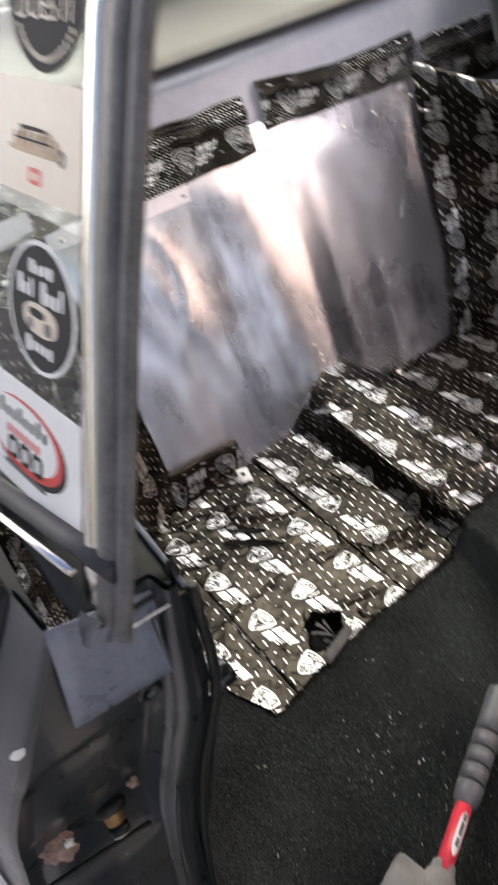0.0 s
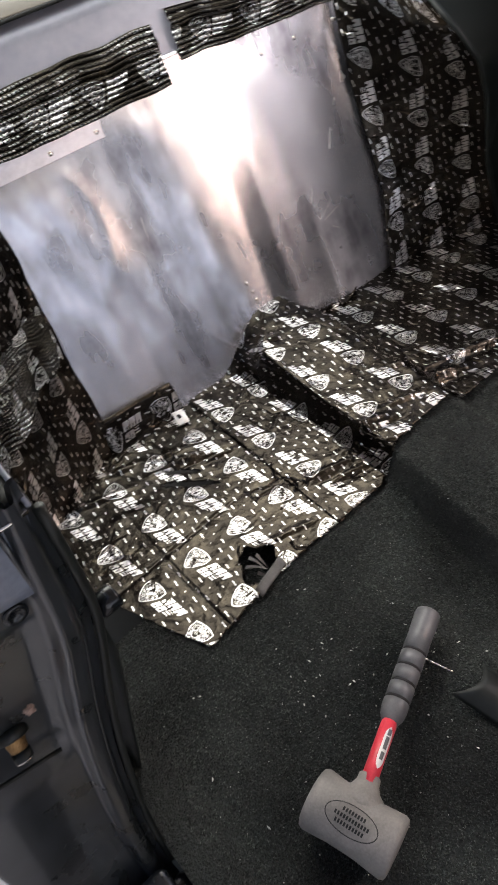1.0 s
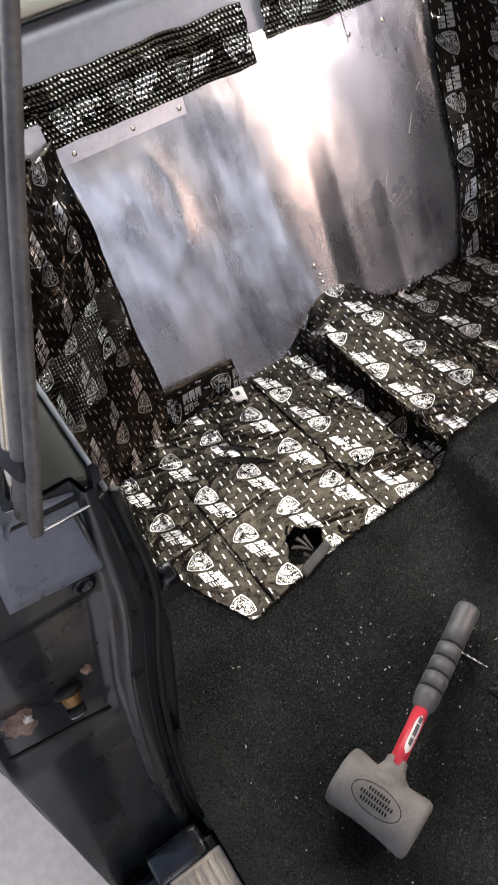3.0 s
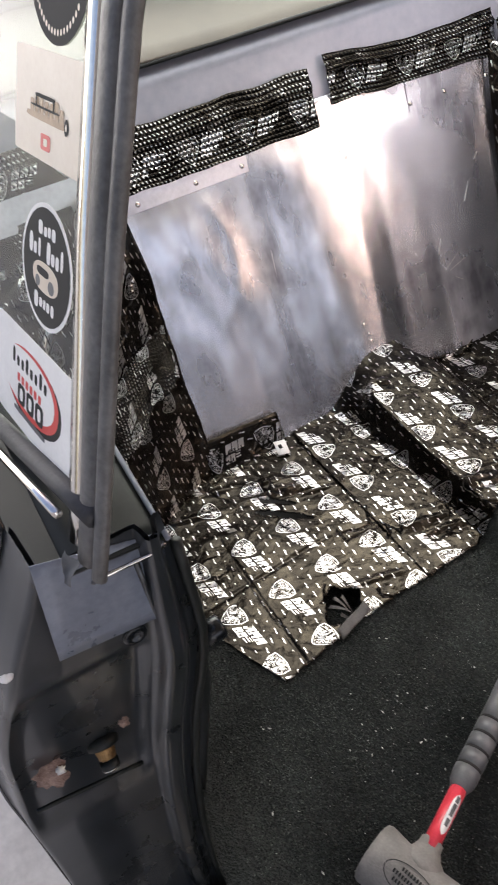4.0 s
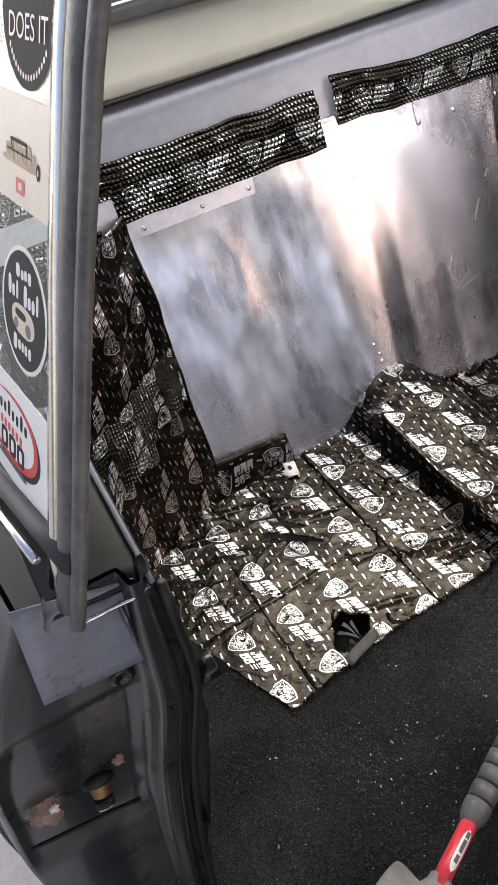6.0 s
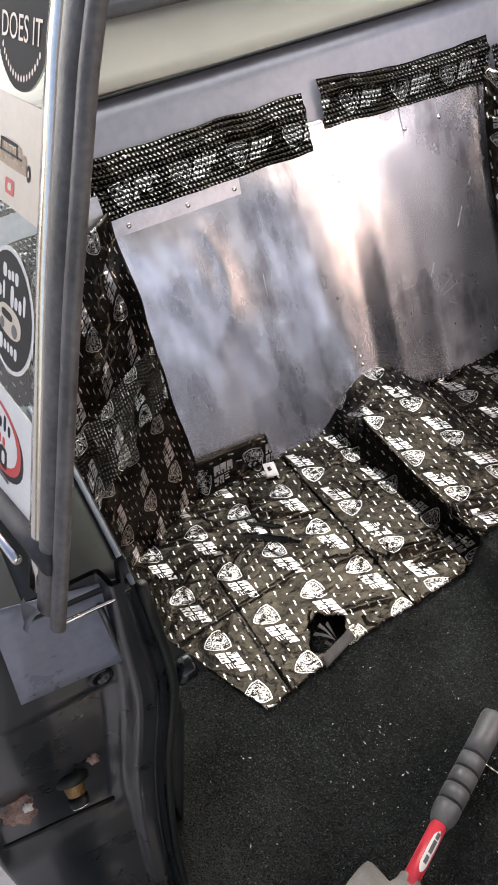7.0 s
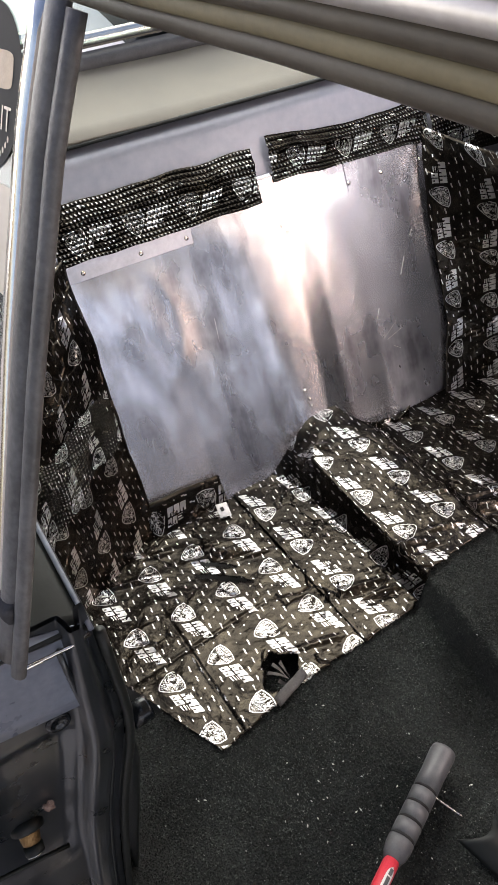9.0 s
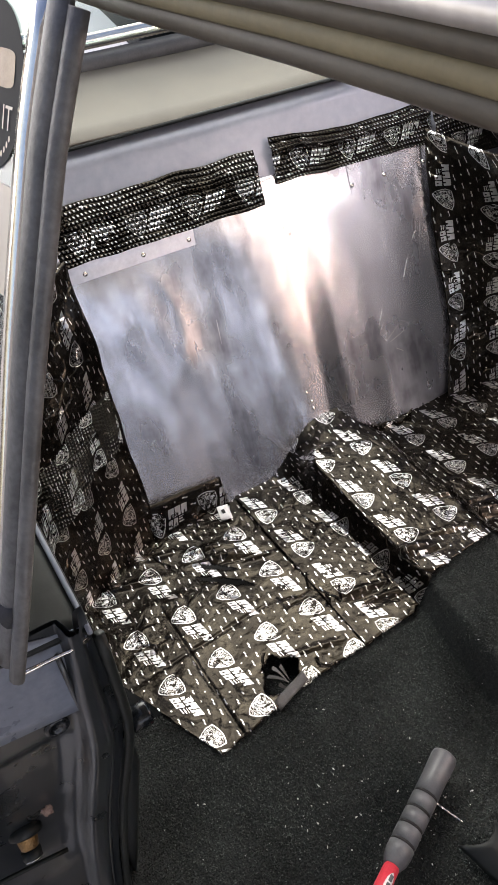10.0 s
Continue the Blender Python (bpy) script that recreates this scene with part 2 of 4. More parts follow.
def sheet(fn, nu, nv, uv=None, skip=None):
    """A grid of fn(a, b), a and b from 0 to 1; uv(a, b, place) in metres."""
    bm = bmesh.new()
    lay = bm.loops.layers.uv.new("UVMap")
    pts = [[Vector(fn(i / nu, j / nv)) for j in range(nv + 1)] for i in range(nu + 1)]
    vs = [[bm.verts.new(p) for p in row] for row in pts]
    for i in range(nu):
        for j in range(nv):
            if skip and skip((i + 0.5) / nu, (j + 0.5) / nv):
                continue
            f = bm.faces.new((vs[i][j], vs[i + 1][j], vs[i + 1][j + 1], vs[i][j + 1]))
            for l, (a, b) in zip(f.loops, ((i, j), (i + 1, j), (i + 1, j + 1), (i, j + 1))):
                l[lay].uv = uv(a / nu, b / nv, pts[a][b]) if uv else (a / nu, b / nv)
    for v in [v for v in bm.verts if not v.link_faces]:
        bm.verts.remove(v)
    return bm


def thick(ob, d, offset=0.0):
    md = ob.modifiers.new("thickness", "SOLIDIFY")
    md.thickness, md.offset = d, offset
    return ob


def box(x0, x1, y0, y1, z0, z1, bevel=0.0, bm=None):
    b = bmesh.new()
    bmesh.ops.create_cube(b, size=1, matrix=Matrix.Translation(((x0 + x1) / 2, (y0 + y1) / 2, (z0 + z1) / 2)) @ Matrix.Diagonal((x1 - x0, y1 - y0, z1 - z0, 1)))
    if bevel:
        bmesh.ops.bevel(b, geom=b.edges[:], offset=bevel, segments=2, affect="EDGES", profile=0.5)
    return b


def sweep(points, section, closed=True, up=Vector((0, 0, 1))):
    """A section [(a, b)] carried along points; a goes sideways, b up."""
    bm = bmesh.new()
    pts = [Vector(p) for p in points]
    rings = []
    for i, p in enumerate(pts):
        d = (pts[min(i + 1, len(pts) - 1)] - pts[max(i - 1, 0)]).normalized()
        side = d.cross(up).normalized()
        top = side.cross(d).normalized()
        rings.append([bm.verts.new(p + side * a + top * b) for a, b in section])
    n = len(section)
    for r0, r1 in zip(rings, rings[1:]):
        for k in range(n if closed else n - 1):
            bm.faces.new((r0[k], r0[(k + 1) % n], r1[(k + 1) % n], r1[k]))
    if closed:
        bm.faces.new(rings[0])
        bm.faces.new(rings[-1][::-1])
    return bm


def circle(r, n=16, ry=None):
    return [(r * math.cos(2 * math.pi * k / n), (ry or r) * math.sin(2 * math.pi * k / n)) for k in range(n)]


def lathe(profile, m=None, n=28, flat=1.0):
    """Rings [(along z, radius)] turned round z, then posed by m."""
    bm = bmesh.new()
    rings = [[bm.verts.new((r * math.cos(2 * math.pi * k / n), flat * r * math.sin(2 * math.pi * k / n), z)) for k in range(n)] for z, r in profile]
    for r0, r1 in zip(rings, rings[1:]):
        for k in range(n):
            bm.faces.new((r0[k], r0[(k + 1) % n], r1[(k + 1) % n], r1[k]))
    bm.faces.new(rings[0][::-1])
    bm.faces.new(rings[-1])
    if m:
        bmesh.ops.transform(bm, matrix=m, verts=bm.verts)
    return bm


def lerp(table, x):
    """Straight lines through [(x, value)]."""
    return float(np.interp(x, [p[0] for p in table], [p[1] for p in table]))


def soft(table, x, w=0.05):
    """The same, with its corners rounded over w."""
    return sum(lerp(table, x + w * k / 4) for k in range(-4, 5)) / 9


def smooth01(x):
    x = max(0.0, min(1.0, x))
    return x * x * (3 - 2 * x)


def crumple(p, amp, scale=9.0):
    q = Vector(p) * scale
    return amp * (noise.noise(q) + 0.45 * noise.noise(q * 2.7) + 0.25 * abs(noise.noise(q * 6.1)))


MID = 0.592  # the car's middle

# ---- garage ----
def floor_at(x, y):
    """Height of the rear floor pan, with the propeller shaft's tunnel."""
    base = lerp([(-0.3, 0.0), (0.0, -0.002), (0.2, -0.040), (0.35, -0.070), (0.5, -0.095), (0.7, -0.10)], y)
    top = lerp([(-0.6, 0.14), (-0.2, 0.085), (0.08, 0.050), (0.25, 0.018), (0.6, -0.012)], y)
    w = smooth01((y - 0.42) / 0.12)
    x0, x1 = 0.464 - 0.06 * w, 0.490 + 0.10 * w
    k = smooth01((x - x0) / (x1 - x0)) * smooth01((0.735 - 0.03 * w - x) / 0.07)
    return base + (top - base) * k


g = part("ground", sheet(lambda a, b: (-6 + 12 * a, -6 + 12 * b, -0.34), 8, 8), CONCRETE)
tagged(g, "grey concrete garage floor under the car", "floor", kind="structure")
# Unseen walls and ceiling added to shape reflections; the gap holds a fill light.
for nm, bx in (("wall_south", box(-4, -2.4, -4.2, -4.05, -0.34, 2.75)), ("wall_south", box(2.8, 5, -4.2, -4.05, -0.34, 2.75)), ("lintel", box(-2.4, 2.8, -4.2, -4.05, 2.1, 2.75)), ("wall_west", box(-3.2, -3.05, -4, -0.9, -0.34, 2.75)), ("wall_east", box(4.0, 4.15, -4, -0.9, -0.34, 2.75))):
    tagged(part(nm, bx, PLASTER, smooth=False), "unseen plain grey wall added to shape reflections", "wall", kind="structure")
tagged(part("ceiling", box(-3.2, 4.2, -4.2, -0.9, 2.75, 2.85), PLASTER, smooth=False), "unseen plain grey ceiling added to shape the light", "ceiling", kind="structure")

# the bright yard behind the car
YARD, ynt, yp = material("bright_yard")
ynt.links.new(ramp(ynt, noise_tex(ynt, 0.7, 3), [(0.3, (0.72, 0.80, 0.76)), (0.7, (0.95, 1.0, 0.98))]), yp.inputs["Emission Color"])
yp.inputs["Emission Strength"].default_value = 3.5
tagged(part("backdrop", sheet(lambda a, b: (-6 + 13 * a, 6.0, -0.4 + 4.4 * b), 2, 2), YARD), "pale bright yard seen through the rear window", "backdrop", kind="structure")

# ---- car body ----
car = tagged(new("car"), "black two-door car with its rear seat taken out", "car")

# lower body: jamb behind the door opening, quarter panel, sill
JY = [(-0.05, -0.250), (0.03, -0.185), (0.12, -0.140), (0.25, -0.108), (0.40, -0.092), (0.66, -0.100), (0.80, -0.078)]
JOUT = [(-0.05, -0.415), (0.10, -0.428), (0.34, -0.420), (0.565, -0.382), (0.72, -0.318), (0.80, -0.262)]
JIN = [(-0.05, -0.245), (0.03, -0.250), (0.20, -0.225), (0.46, -0.185), (0.60, -0.165), (0.80, -0.168)]


def jamb(a, b):
    z = -0.05 + 0.85 * b
    x0, x1 = soft(JOUT, z), soft(JIN, z)
    y = soft(JY, z)
    dish = 0.009 * smooth01(a / 0.16) * smooth01((0.80 - a) / 0.12) * smooth01((z - 0.30) / 0.05) * smooth01((0.665 - z) / 0.03)
    lip = 0.016 * (smooth01((a - 0.78) / 0.05) - smooth01((a - 0.90) / 0.06))
    roll = 0.05 * (1 - smooth01(a / 0.07))
    return (x0 + (x1 - x0) * a, y + dish - lip + roll, z)


door_jamb = part("door_jamb", sheet(jamb, 60, 80), JAMB, car, "glossy black painted door jamb with scuffs")
thick(door_jamb, 0.004, -1).modifiers["thickness"].use_rim = False


def disc(place, normal, profile, n=20, flat=1.0):
    return lathe(profile, Matrix.Translation(place) @ Vector(normal).to_track_quat("Z", "Y").to_matrix().to_4x4(), n, flat)


def splat(place, normal, r, seed, rise=0.002):
    """A thin ragged patch lying on a surface."""
    rr = random.Random(seed)
    bm = bmesh.new()
    q = Matrix.Translation(place) @ Vector(normal).to_track_quat("Z", "Y").to_matrix().to_4x4()
    n = 22
    rad = [r * rr.uniform(0.65, 1.15) for k in range(n)]
    outer = [bm.verts.new(q @ Vector((rad[k] * math.cos(6.283 * k / n), rad[k] * math.sin(6.283 * k / n), -0.001))) for k in range(n)]
    inner = [bm.verts.new(q @ Vector((0.7 * rad[k] * math.cos(6.283 * k / n), 0.7 * rad[k] * math.sin(6.283 * k / n), rise * rr.uniform(0.5, 1.3)))) for k in range(n)]
    for k in range(n):
        bm.faces.new((outer[k], outer[(k + 1) % n], inner[(k + 1) % n], inner[k]))
    bm.faces.new(inner)
    return bm


STRIKE = (-0.10, -0.85, -0.50)
striker = part("striker", disc((-0.292, -0.087, 0.440), STRIKE, [(-0.010, 0.0115), (0.003, 0.0115), (0.014, 0.0095), (0.016, 0.007)]), BRASS, door_jamb, "worn brass striker bush")
part("washer", disc((-0.292, -0.087, 0.440), STRIKE, [(-0.012, 0.018), (0.000, 0.018), (0.002, 0.0155), (0.001, 0.012)]), DULL, striker, "black washer plate")
part("striker_bolt", disc((-0.294, -0.103, 0.429), STRIKE, [(-0.004, 0.0105), (0.005, 0.0105), (0.007, 0.009), (0.004, 0.006), (0.001, 0.005)], 18), DULL, striker, "dark striker bolt with socket head")
part("bolt_rim", disc((-0.2948, -0.1085, 0.4258), STRIKE, [(0.0, 0.0100), (0.0012, 0.0092), (0.0008, 0.0078)], 18), CHROME, striker, "bright worn rim")
part("rust_patch", splat((-0.347, -0.0930, 0.462), (0, -0.75, 0.65), 0.019, 3), RUST, door_jamb, "flaking rust patch")
part("bare_metal", splat((-0.338, -0.0965, 0.466), (0, -0.75, 0.65), 0.006, 8), CHIP, door_jamb, "bare metal where paint has flaked")
part("rust_patch", splat((-0.262, -0.0920, 0.482), (0, -0.8, 0.6), 0.0065, 5), RUST, door_jamb, "small rust spot")
part("pressed_ledge", sweep([(-0.385 + 0.020 * k, soft(JY, 0.392 - 0.006 * k) - 0.003, 0.392 - 0.006 * k) for k in range(7)], circle(0.0028, 10)), DULL, door_jamb, "ledge pressed into the jamb")
part("sticker_scrap", splat((-0.322, -0.0900, 0.700), (0, -1, 0.1), 0.006, 6), WHITE, door_jamb, "small white paper scrap")
part("bolt", disc((-0.219, -0.097, 0.673), (0, -1, 0.2), [(0, 0.011), (0.002, 0.011), (0.003, 0.008), (0.003, 0.006), (0.001, 0.005)]), BLACK, door_jamb, "black painted screw")
knob = part("door_knob_stop", disc((-0.170, -0.085, 0.560), (1, 0.05, 0.1), [(0, 0.009), (0.012, 0.009), (0.013, 0.0125), (0.033, 0.0135), (0.036, 0.010)]), BLACK, car, "black rubber buffer")
part("collar", disc((-0.166, -0.085, 0.5605), (1, 0.05, 0.1), [(0, 0.0105), (0.008, 0.0105), (0.0095, 0.009)]), CHROME, knob, "bright metal collar")


def quarter(a, b):
    z = -0.05 + 0.85 * b
    return (soft(JOUT, z) - 0.001, soft(JY, z) + 0.05 + a * 1.6, z)


thick(part("quarter_panel", sheet(quarter, 20, 40), BLACK, car, "glossy black outer quarter panel"), 0.004)
thick(part("inner_quarter_trim", sheet(lambda a, b: (lerp([(0, -0.245), (0.08, -0.180), (0.11, -0.168), (0.14, -0.166), (0.5, -0.160), (1, -0.215)], b), -0.086 + 0.20 * a, lerp([(0, 0.790), (0.08, 0.780), (0.11, 0.774), (0.14, 0.760), (0.5, 0.45), (1, -0.06)], b)), 12, 50), DULL, car, "dull black inner quarter trim"), 0.004)
part("trim_edge", sweep([(-0.169, -0.090 + 0.02 * k, 0.779) for k in range(11)], circle(0.0022, 8)), BLUE_GREY, car, "thin pale edge of the trim")
sill = part("sill", box(-0.405, -0.235, -1.5, -0.235, -0.2, 0.028, 0.012), BLACK, car, "black door sill")
part("sill_plate", box(-0.330, -0.243, -1.5, -0.262, 0.027, 0.034, 0.003), SILL, sill, "scuffed cream sill plate")
for k in range(6):
    part("rib", box(-0.318 + 0.012 * k, -0.313 + 0.012 * k, -1.49, -0.27, 0.034, 0.0365), SILL, sill)
part("sill_end", box(-0.345, -0.258, -0.264, -0.215, 0.020, 0.040, 0.009), JAMB, sill, "scuffed grey end cap of the sill")
part("far_sill", box(1.43, 1.60, -1.5, 0.1, -0.2, 0.028, 0.012), BLACK, car)
part("underbody", box(-0.40, 1.58, -1.6, 1.5, -0.22, -0.16), DULL, car, "black underbody")

# upper jamb face; what it mirrors is painted as blue-grey
cap = part("jamb_plate", sheet(lambda a, b: (-0.280 + 0.096 * a + 0.014 * b, -0.1015 + 0.020 * b, 0.688 + 0.018 * (1 - a) + (0.090 + 0.022 * (1 - a)) * b), 8, 8), BLUE_GREY, door_jamb, "blue-grey plate on the jamb, its reflection put in the colour")
thick(cap, 0.001)
for dx, r, m_ in ((0.004, 0.0050, DULL), (-0.014, 0.0030, JAMB), (-0.030, 0.0024, JAMB)):
    part("weatherstrip", sweep([(soft(JIN, z) + dx, soft(JY, z) - 0.006, z) for z in [0.77 - 0.045 * k for k in range(18)]], circle(r, 10), up=Vector((0, 1, 0))), m_, door_jamb, "black rubber strip down the jamb" if m_ is DULL else "pressed flange down the jamb")
part("torn_edge", sweep([(-0.232, -0.090, 0.772), (-0.222, -0.097, 0.786), (-0.206, -0.094, 0.779), (-0.188, -0.097, 0.783), (-0.172, -0.092, 0.777)], circle(0.0018, 8)), CHROME, door_jamb, "bright bent metal edge")
part("screw", disc((-0.240, -0.086, 0.740), (0, -1, 0.2), [(0, 0.005), (0.002, 0.005), (0.003, 0.003)], 10), BLACK, door_jamb)

# quarter window, leaning in towards the roof
def on_glass(y, z, out=0.0):
    return Vector((-0.229 + 0.436 * (z - 0.814) - 0.917 * out, y, z + 0.4 * out))


def post_y(z):
    """Front edge of the quarter window's post."""
    return lerp([(0.77, -0.118), (0.80, -0.112), (0.852, -0.092), (1.0, -0.032), (1.11, 0.004), (1.19, 0.016)], z)


def belt_z(y):
    """Height of the belt line below the quarter window."""
    return 0.8235 - 0.385 * max(-0.1, min(y, 0.2)) - 0.10 * max(0, y - 0.2)


window = part("quarter_window", sheet(lambda a, b: on_glass(y := post_y(0.79 + 0.38 * b) + 0.022 + 0.75 * a, belt_z(y) + (1.170 - 0.16 * max(0, y) - belt_z(y)) * b), 12, 12), GLASS, car, "clear greenish quarter window glass")
window.visible_shadow = False
zs = [0.818 + 0.352 * k / 16 for k in range(17)]
part("rubber_seal", sweep([on_glass(post_y(z) + 0.006, z, 0.003) for z in zs], circle(0.0055, 14, 0.0105), up=Vector((0, 1, 0))), GREY_SHEEN, window, "rubber seal, its grey sheen put in the colour")
part("rubber_seal", sweep([on_glass(post_y(z) - 0.0105, z, 0.001) for z in zs], circle(0.005, 10, 0.0065), up=Vector((0, 1, 0))), GREY_SHEEN, window, "rubber lip, its grey sheen put in the colour")
part("chrome_channel", sweep([on_glass(post_y(z) + 0.0250, z, 0.002) for z in zs], [(-0.005, -0.0085), (0.004, -0.0085), (0.006, 0), (0.004, 0.0085), (-0.005, 0.0085)], up=Vector((0, 1, 0))), CHROME, window, "polished chrome window channel")
part("belt_seal", sweep([on_glass(-0.095 + 0.05 * k, belt_z(-0.095 + 0.05 * k) - 0.004, 0.004) for k in range(11)], circle(0.008, 10)), RUBBER, window, "black belt line seal")
part("belt_moulding", sweep([on_glass(-0.070 + 0.05 * k, belt_z(-0.070 + 0.05 * k) - 0.014, 0.016) for k in range(11)], circle(0.0035, 8)), CHROME, window, "bright belt moulding")
part("tape", sheet(lambda a, b: on_glass(-0.104 + 0.018 * a, 0.800 + 0.024 * b - 0.006 * a, 0.013 + 0.002 * math.sin(5 * a + 4 * b)), 6, 6), GRIP, window, "torn grey tape at the foot of the post")

# stickers on the outside of the quarter window
def blob(cy, cz, ry, rz, out, n=36, power=2.0, at=None):
    """A flat rounded shape on the glass, ry and rz its half sizes, leaning with the window's post."""
    bm = bmesh.new()
    vs = []
    ay, az = at or (cy, cz)
    for k in range(n):
        t = 2 * math.pi * k / n
        c, s_ = math.cos(t), math.sin(t)
        y = cy - ay + ry * math.copysign(abs(c) ** (2 / power), c)
        z = cz - az + rz * math.copysign(abs(s_) ** (2 / power), s_)
        vs.append(bm.verts.new(on_glass(ay + y + 0.32 * z, az + z - 0.24 * y, out)))
    bm.faces.new(vs)
    return bm


def sticker(name, label, base, mat, marks):
    ob = tagged(thick(part(name, blob(*base[:4], 0.0006, 44, base[4]), mat, smooth=False), 0.0003), label, "sticker", group="stickers on the quarter window")
    for m_, dy, dz, ry, rz, *rest in marks:
        out, power = (rest + [0.0032, 2.0][len(rest):])
        part("print", blob(base[0] + dy, base[1] + dz, ry, rz, 0.0008 + (out - 0.0026) * 0.3, 28, power, base[:2]), m_, ob, smooth=False)
    return ob


def letters(words, size, base, dy, dz, mat, ob, lean=0.0):
    """Lettering on a sticker; words run towards the front of the car."""
    cu = bpy.data.curves.new("lettering", "FONT")
    cu.body, cu.size, cu.align_x, cu.align_y, cu.resolution_u = words, size, "CENTER", "CENTER", 3
    tmp = new("lettering", cu)
    me = bpy.data.meshes.new_from_object(tmp.evaluated_get(bpy.context.evaluated_depsgraph_get()))
    bpy.data.objects.remove(tmp)
    bm = bmesh.new()
    bm.from_mesh(me)
    for v in bm.verts:
        y, z = dy - v.co.x, dz + v.co.y
        v.co = on_glass(base[0] + y + 0.32 * z, base[1] + z - 0.24 * y, 0.0013)
    return part("lettering", bm, mat, ob, smooth=False)


base = (0.088, 1.106, 0.043, 0.041, 2.0)
ob = sticker("round_sticker", "dark oval sticker with cream lettering on the quarter window", base, INK,
             [(CREAM, 0.036 * math.sin(q), -0.035 * math.cos(q), 0.0012, 0.0016) for q in [-0.9 + 0.12 * k for k in range(16)]])
letters("DOES IT", 0.017, base, 0, -0.013, CREAM, ob)
part("print", blob(0.088, 1.116, 0.030, 0.009, 0.0011, 20, 6, base[:2]), BROWNINK, ob, smooth=False)
sticker("square_sticker", "cream sticker with a brown pick-up drawing on the quarter window", (0.0755, 1.031, 0.051, 0.028, 26.0), CREAM,
        [(BROWNINK, 0.0, -0.0055, 0.031, 0.0018, 0.0032, 4), (BROWNINK, 0.0220, -0.0010, 0.0030, 0.0036, 0.0034, 5), (BROWNINK, 0.0145, -0.0002, 0.0030, 0.0046, 0.0034, 5), (BROWNINK, 0.0070, -0.0010, 0.0030, 0.0056, 0.0034, 5), (BROWNINK, -0.0005, -0.0002, 0.0030, 0.0036, 0.0034, 5), (BROWNINK, -0.0080, -0.0010, 0.0030, 0.0046, 0.0034, 5), (BROWNINK, -0.0155, -0.0002, 0.0030, 0.0056, 0.0034, 5), (BROWNINK, -0.0230, -0.0010, 0.0030, 0.0036, 0.0034, 5), (INK, 0.002, 0.0052, 0.015, 0.0010, 0.0040, 4), (INK, 0.015, 0.002, 0.0010, 0.0032, 0.0040, 4), (INK, -0.011, 0.002, 0.0010, 0.0032, 0.0040, 4), (INK, -0.030, -0.005, 0.0030, 0.0042, 0.0036), (CREAM, -0.030, -0.005, 0.0012, 0.0018, 0.0040), (INK, 0.002, -0.0005, 0.022, 0.0006, 0.0038, 4), (REDINK, 0, -0.0175, 0.0075, 0.0042, 0.0032, 8), (CREAM, 0, -0.0175, 0.003, 0.0020, 0.0036, 4)])
oval = [(INK, 0, 0, 0.0385, 0.0345, 0.0030, 2.0)]
for dy, dz, ry, rz in ((0.010, 0.022, 0.0035, 0.0040), (0.002, 0.021, 0.0026, 0.0028), (-0.004, 0.022, 0.0024, 0.003), (-0.011, 0.022, 0.003, 0.0036), (0.025, 0.010, 0.003, 0.006), (0.018, 0.008, 0.0026, 0.0036), (0.011, 0.010, 0.002, 0.0055), (-0.004, 0.010, 0.003, 0.0065), (-0.011, 0.008, 0.0028, 0.0036), (-0.018, 0.008, 0.0026, 0.004), (-0.025, 0.011, 0.002, 0.006), (0.014, -0.022, 0.0034, 0.005), (0.006, -0.022, 0.0026, 0.003), (0, -0.022, 0.002, 0.003), (-0.006, -0.022, 0.0026, 0.003), (-0.013, -0.022, 0.0026, 0.0036)):
    oval.append((WHITE, dy, dz, ry, rz, 0.0036, 3.0))
oval += [(CREAM, 0.0, -0.006, 0.021, 0.009, 0.0036, 2.4), (INK, 0.004, -0.003, 0.010, 0.0025, 0.0042, 3.0), (GRIP, -0.010, -0.009, 0.005, 0.004, 0.0042, 2.0), (GRIP, 0.012, -0.010, 0.004, 0.0034, 0.0042, 2.0)]
sticker("oval_sticker", "black oval sticker with white rim and white lettering bars", (0.0405, 0.947, 0.0415, 0.037, 2.0), WHITE, oval)
event = [(INK, 0.000, 0.000, 0.052, 0.024, 0.0026, 2.2), (REDINK, 0.004, 0.002, 0.051, 0.0235, 0.0029, 2.2), (WHITE, 0.010, 0.003, 0.050, 0.0205, 0.0032, 2.2)]
for k in range(8):
    event.append((INK, 0.036 - 0.0085 * k, 0.012 + (0.002 if k % 3 == 0 else 0), 0.0026, 0.0055 if k % 3 == 0 else 0.0036, 0.0036, 3.0))
for k in range(6):
    event.append((REDINK, 0.026 - 0.008 * k, 0.001, 0.0026, 0.0030, 0.0036, 5.0))
for k in range(3):
    event += [(INK, 0.020 - 0.017 * k, -0.010, 0.0075, 0.0075, 0.0036, 4.0), (WHITE, 0.020 - 0.017 * k, -0.010, 0.003, 0.0045, 0.0040, 3.0)]
event.append((GRIP, 0.004, -0.023, 0.030, 0.0018, 0.0036, 6.0))
sticker("event_sticker", "white sticker with red and black swoosh and lettering bars", (0.029, 0.856, 0.074, 0.036, 14.0), WHITE, event)

BROWN = simple("brown_trim", (0.055, 0.042, 0.028), (0.085, 0.068, 0.046), 20, (0.5, 0.7), 0, 0.1)
OLIVE = simple("dark_olive_seal", (0.16, 0.13, 0.07), (0.22, 0.18, 0.10), 20, (0.6, 0.8), 0, 0.1)
SATIN = simple("satin_metal", (0.50, 0.46, 0.42), (0.62, 0.58, 0.54), 20, (0.35, 0.5), 0.6, 0.05)

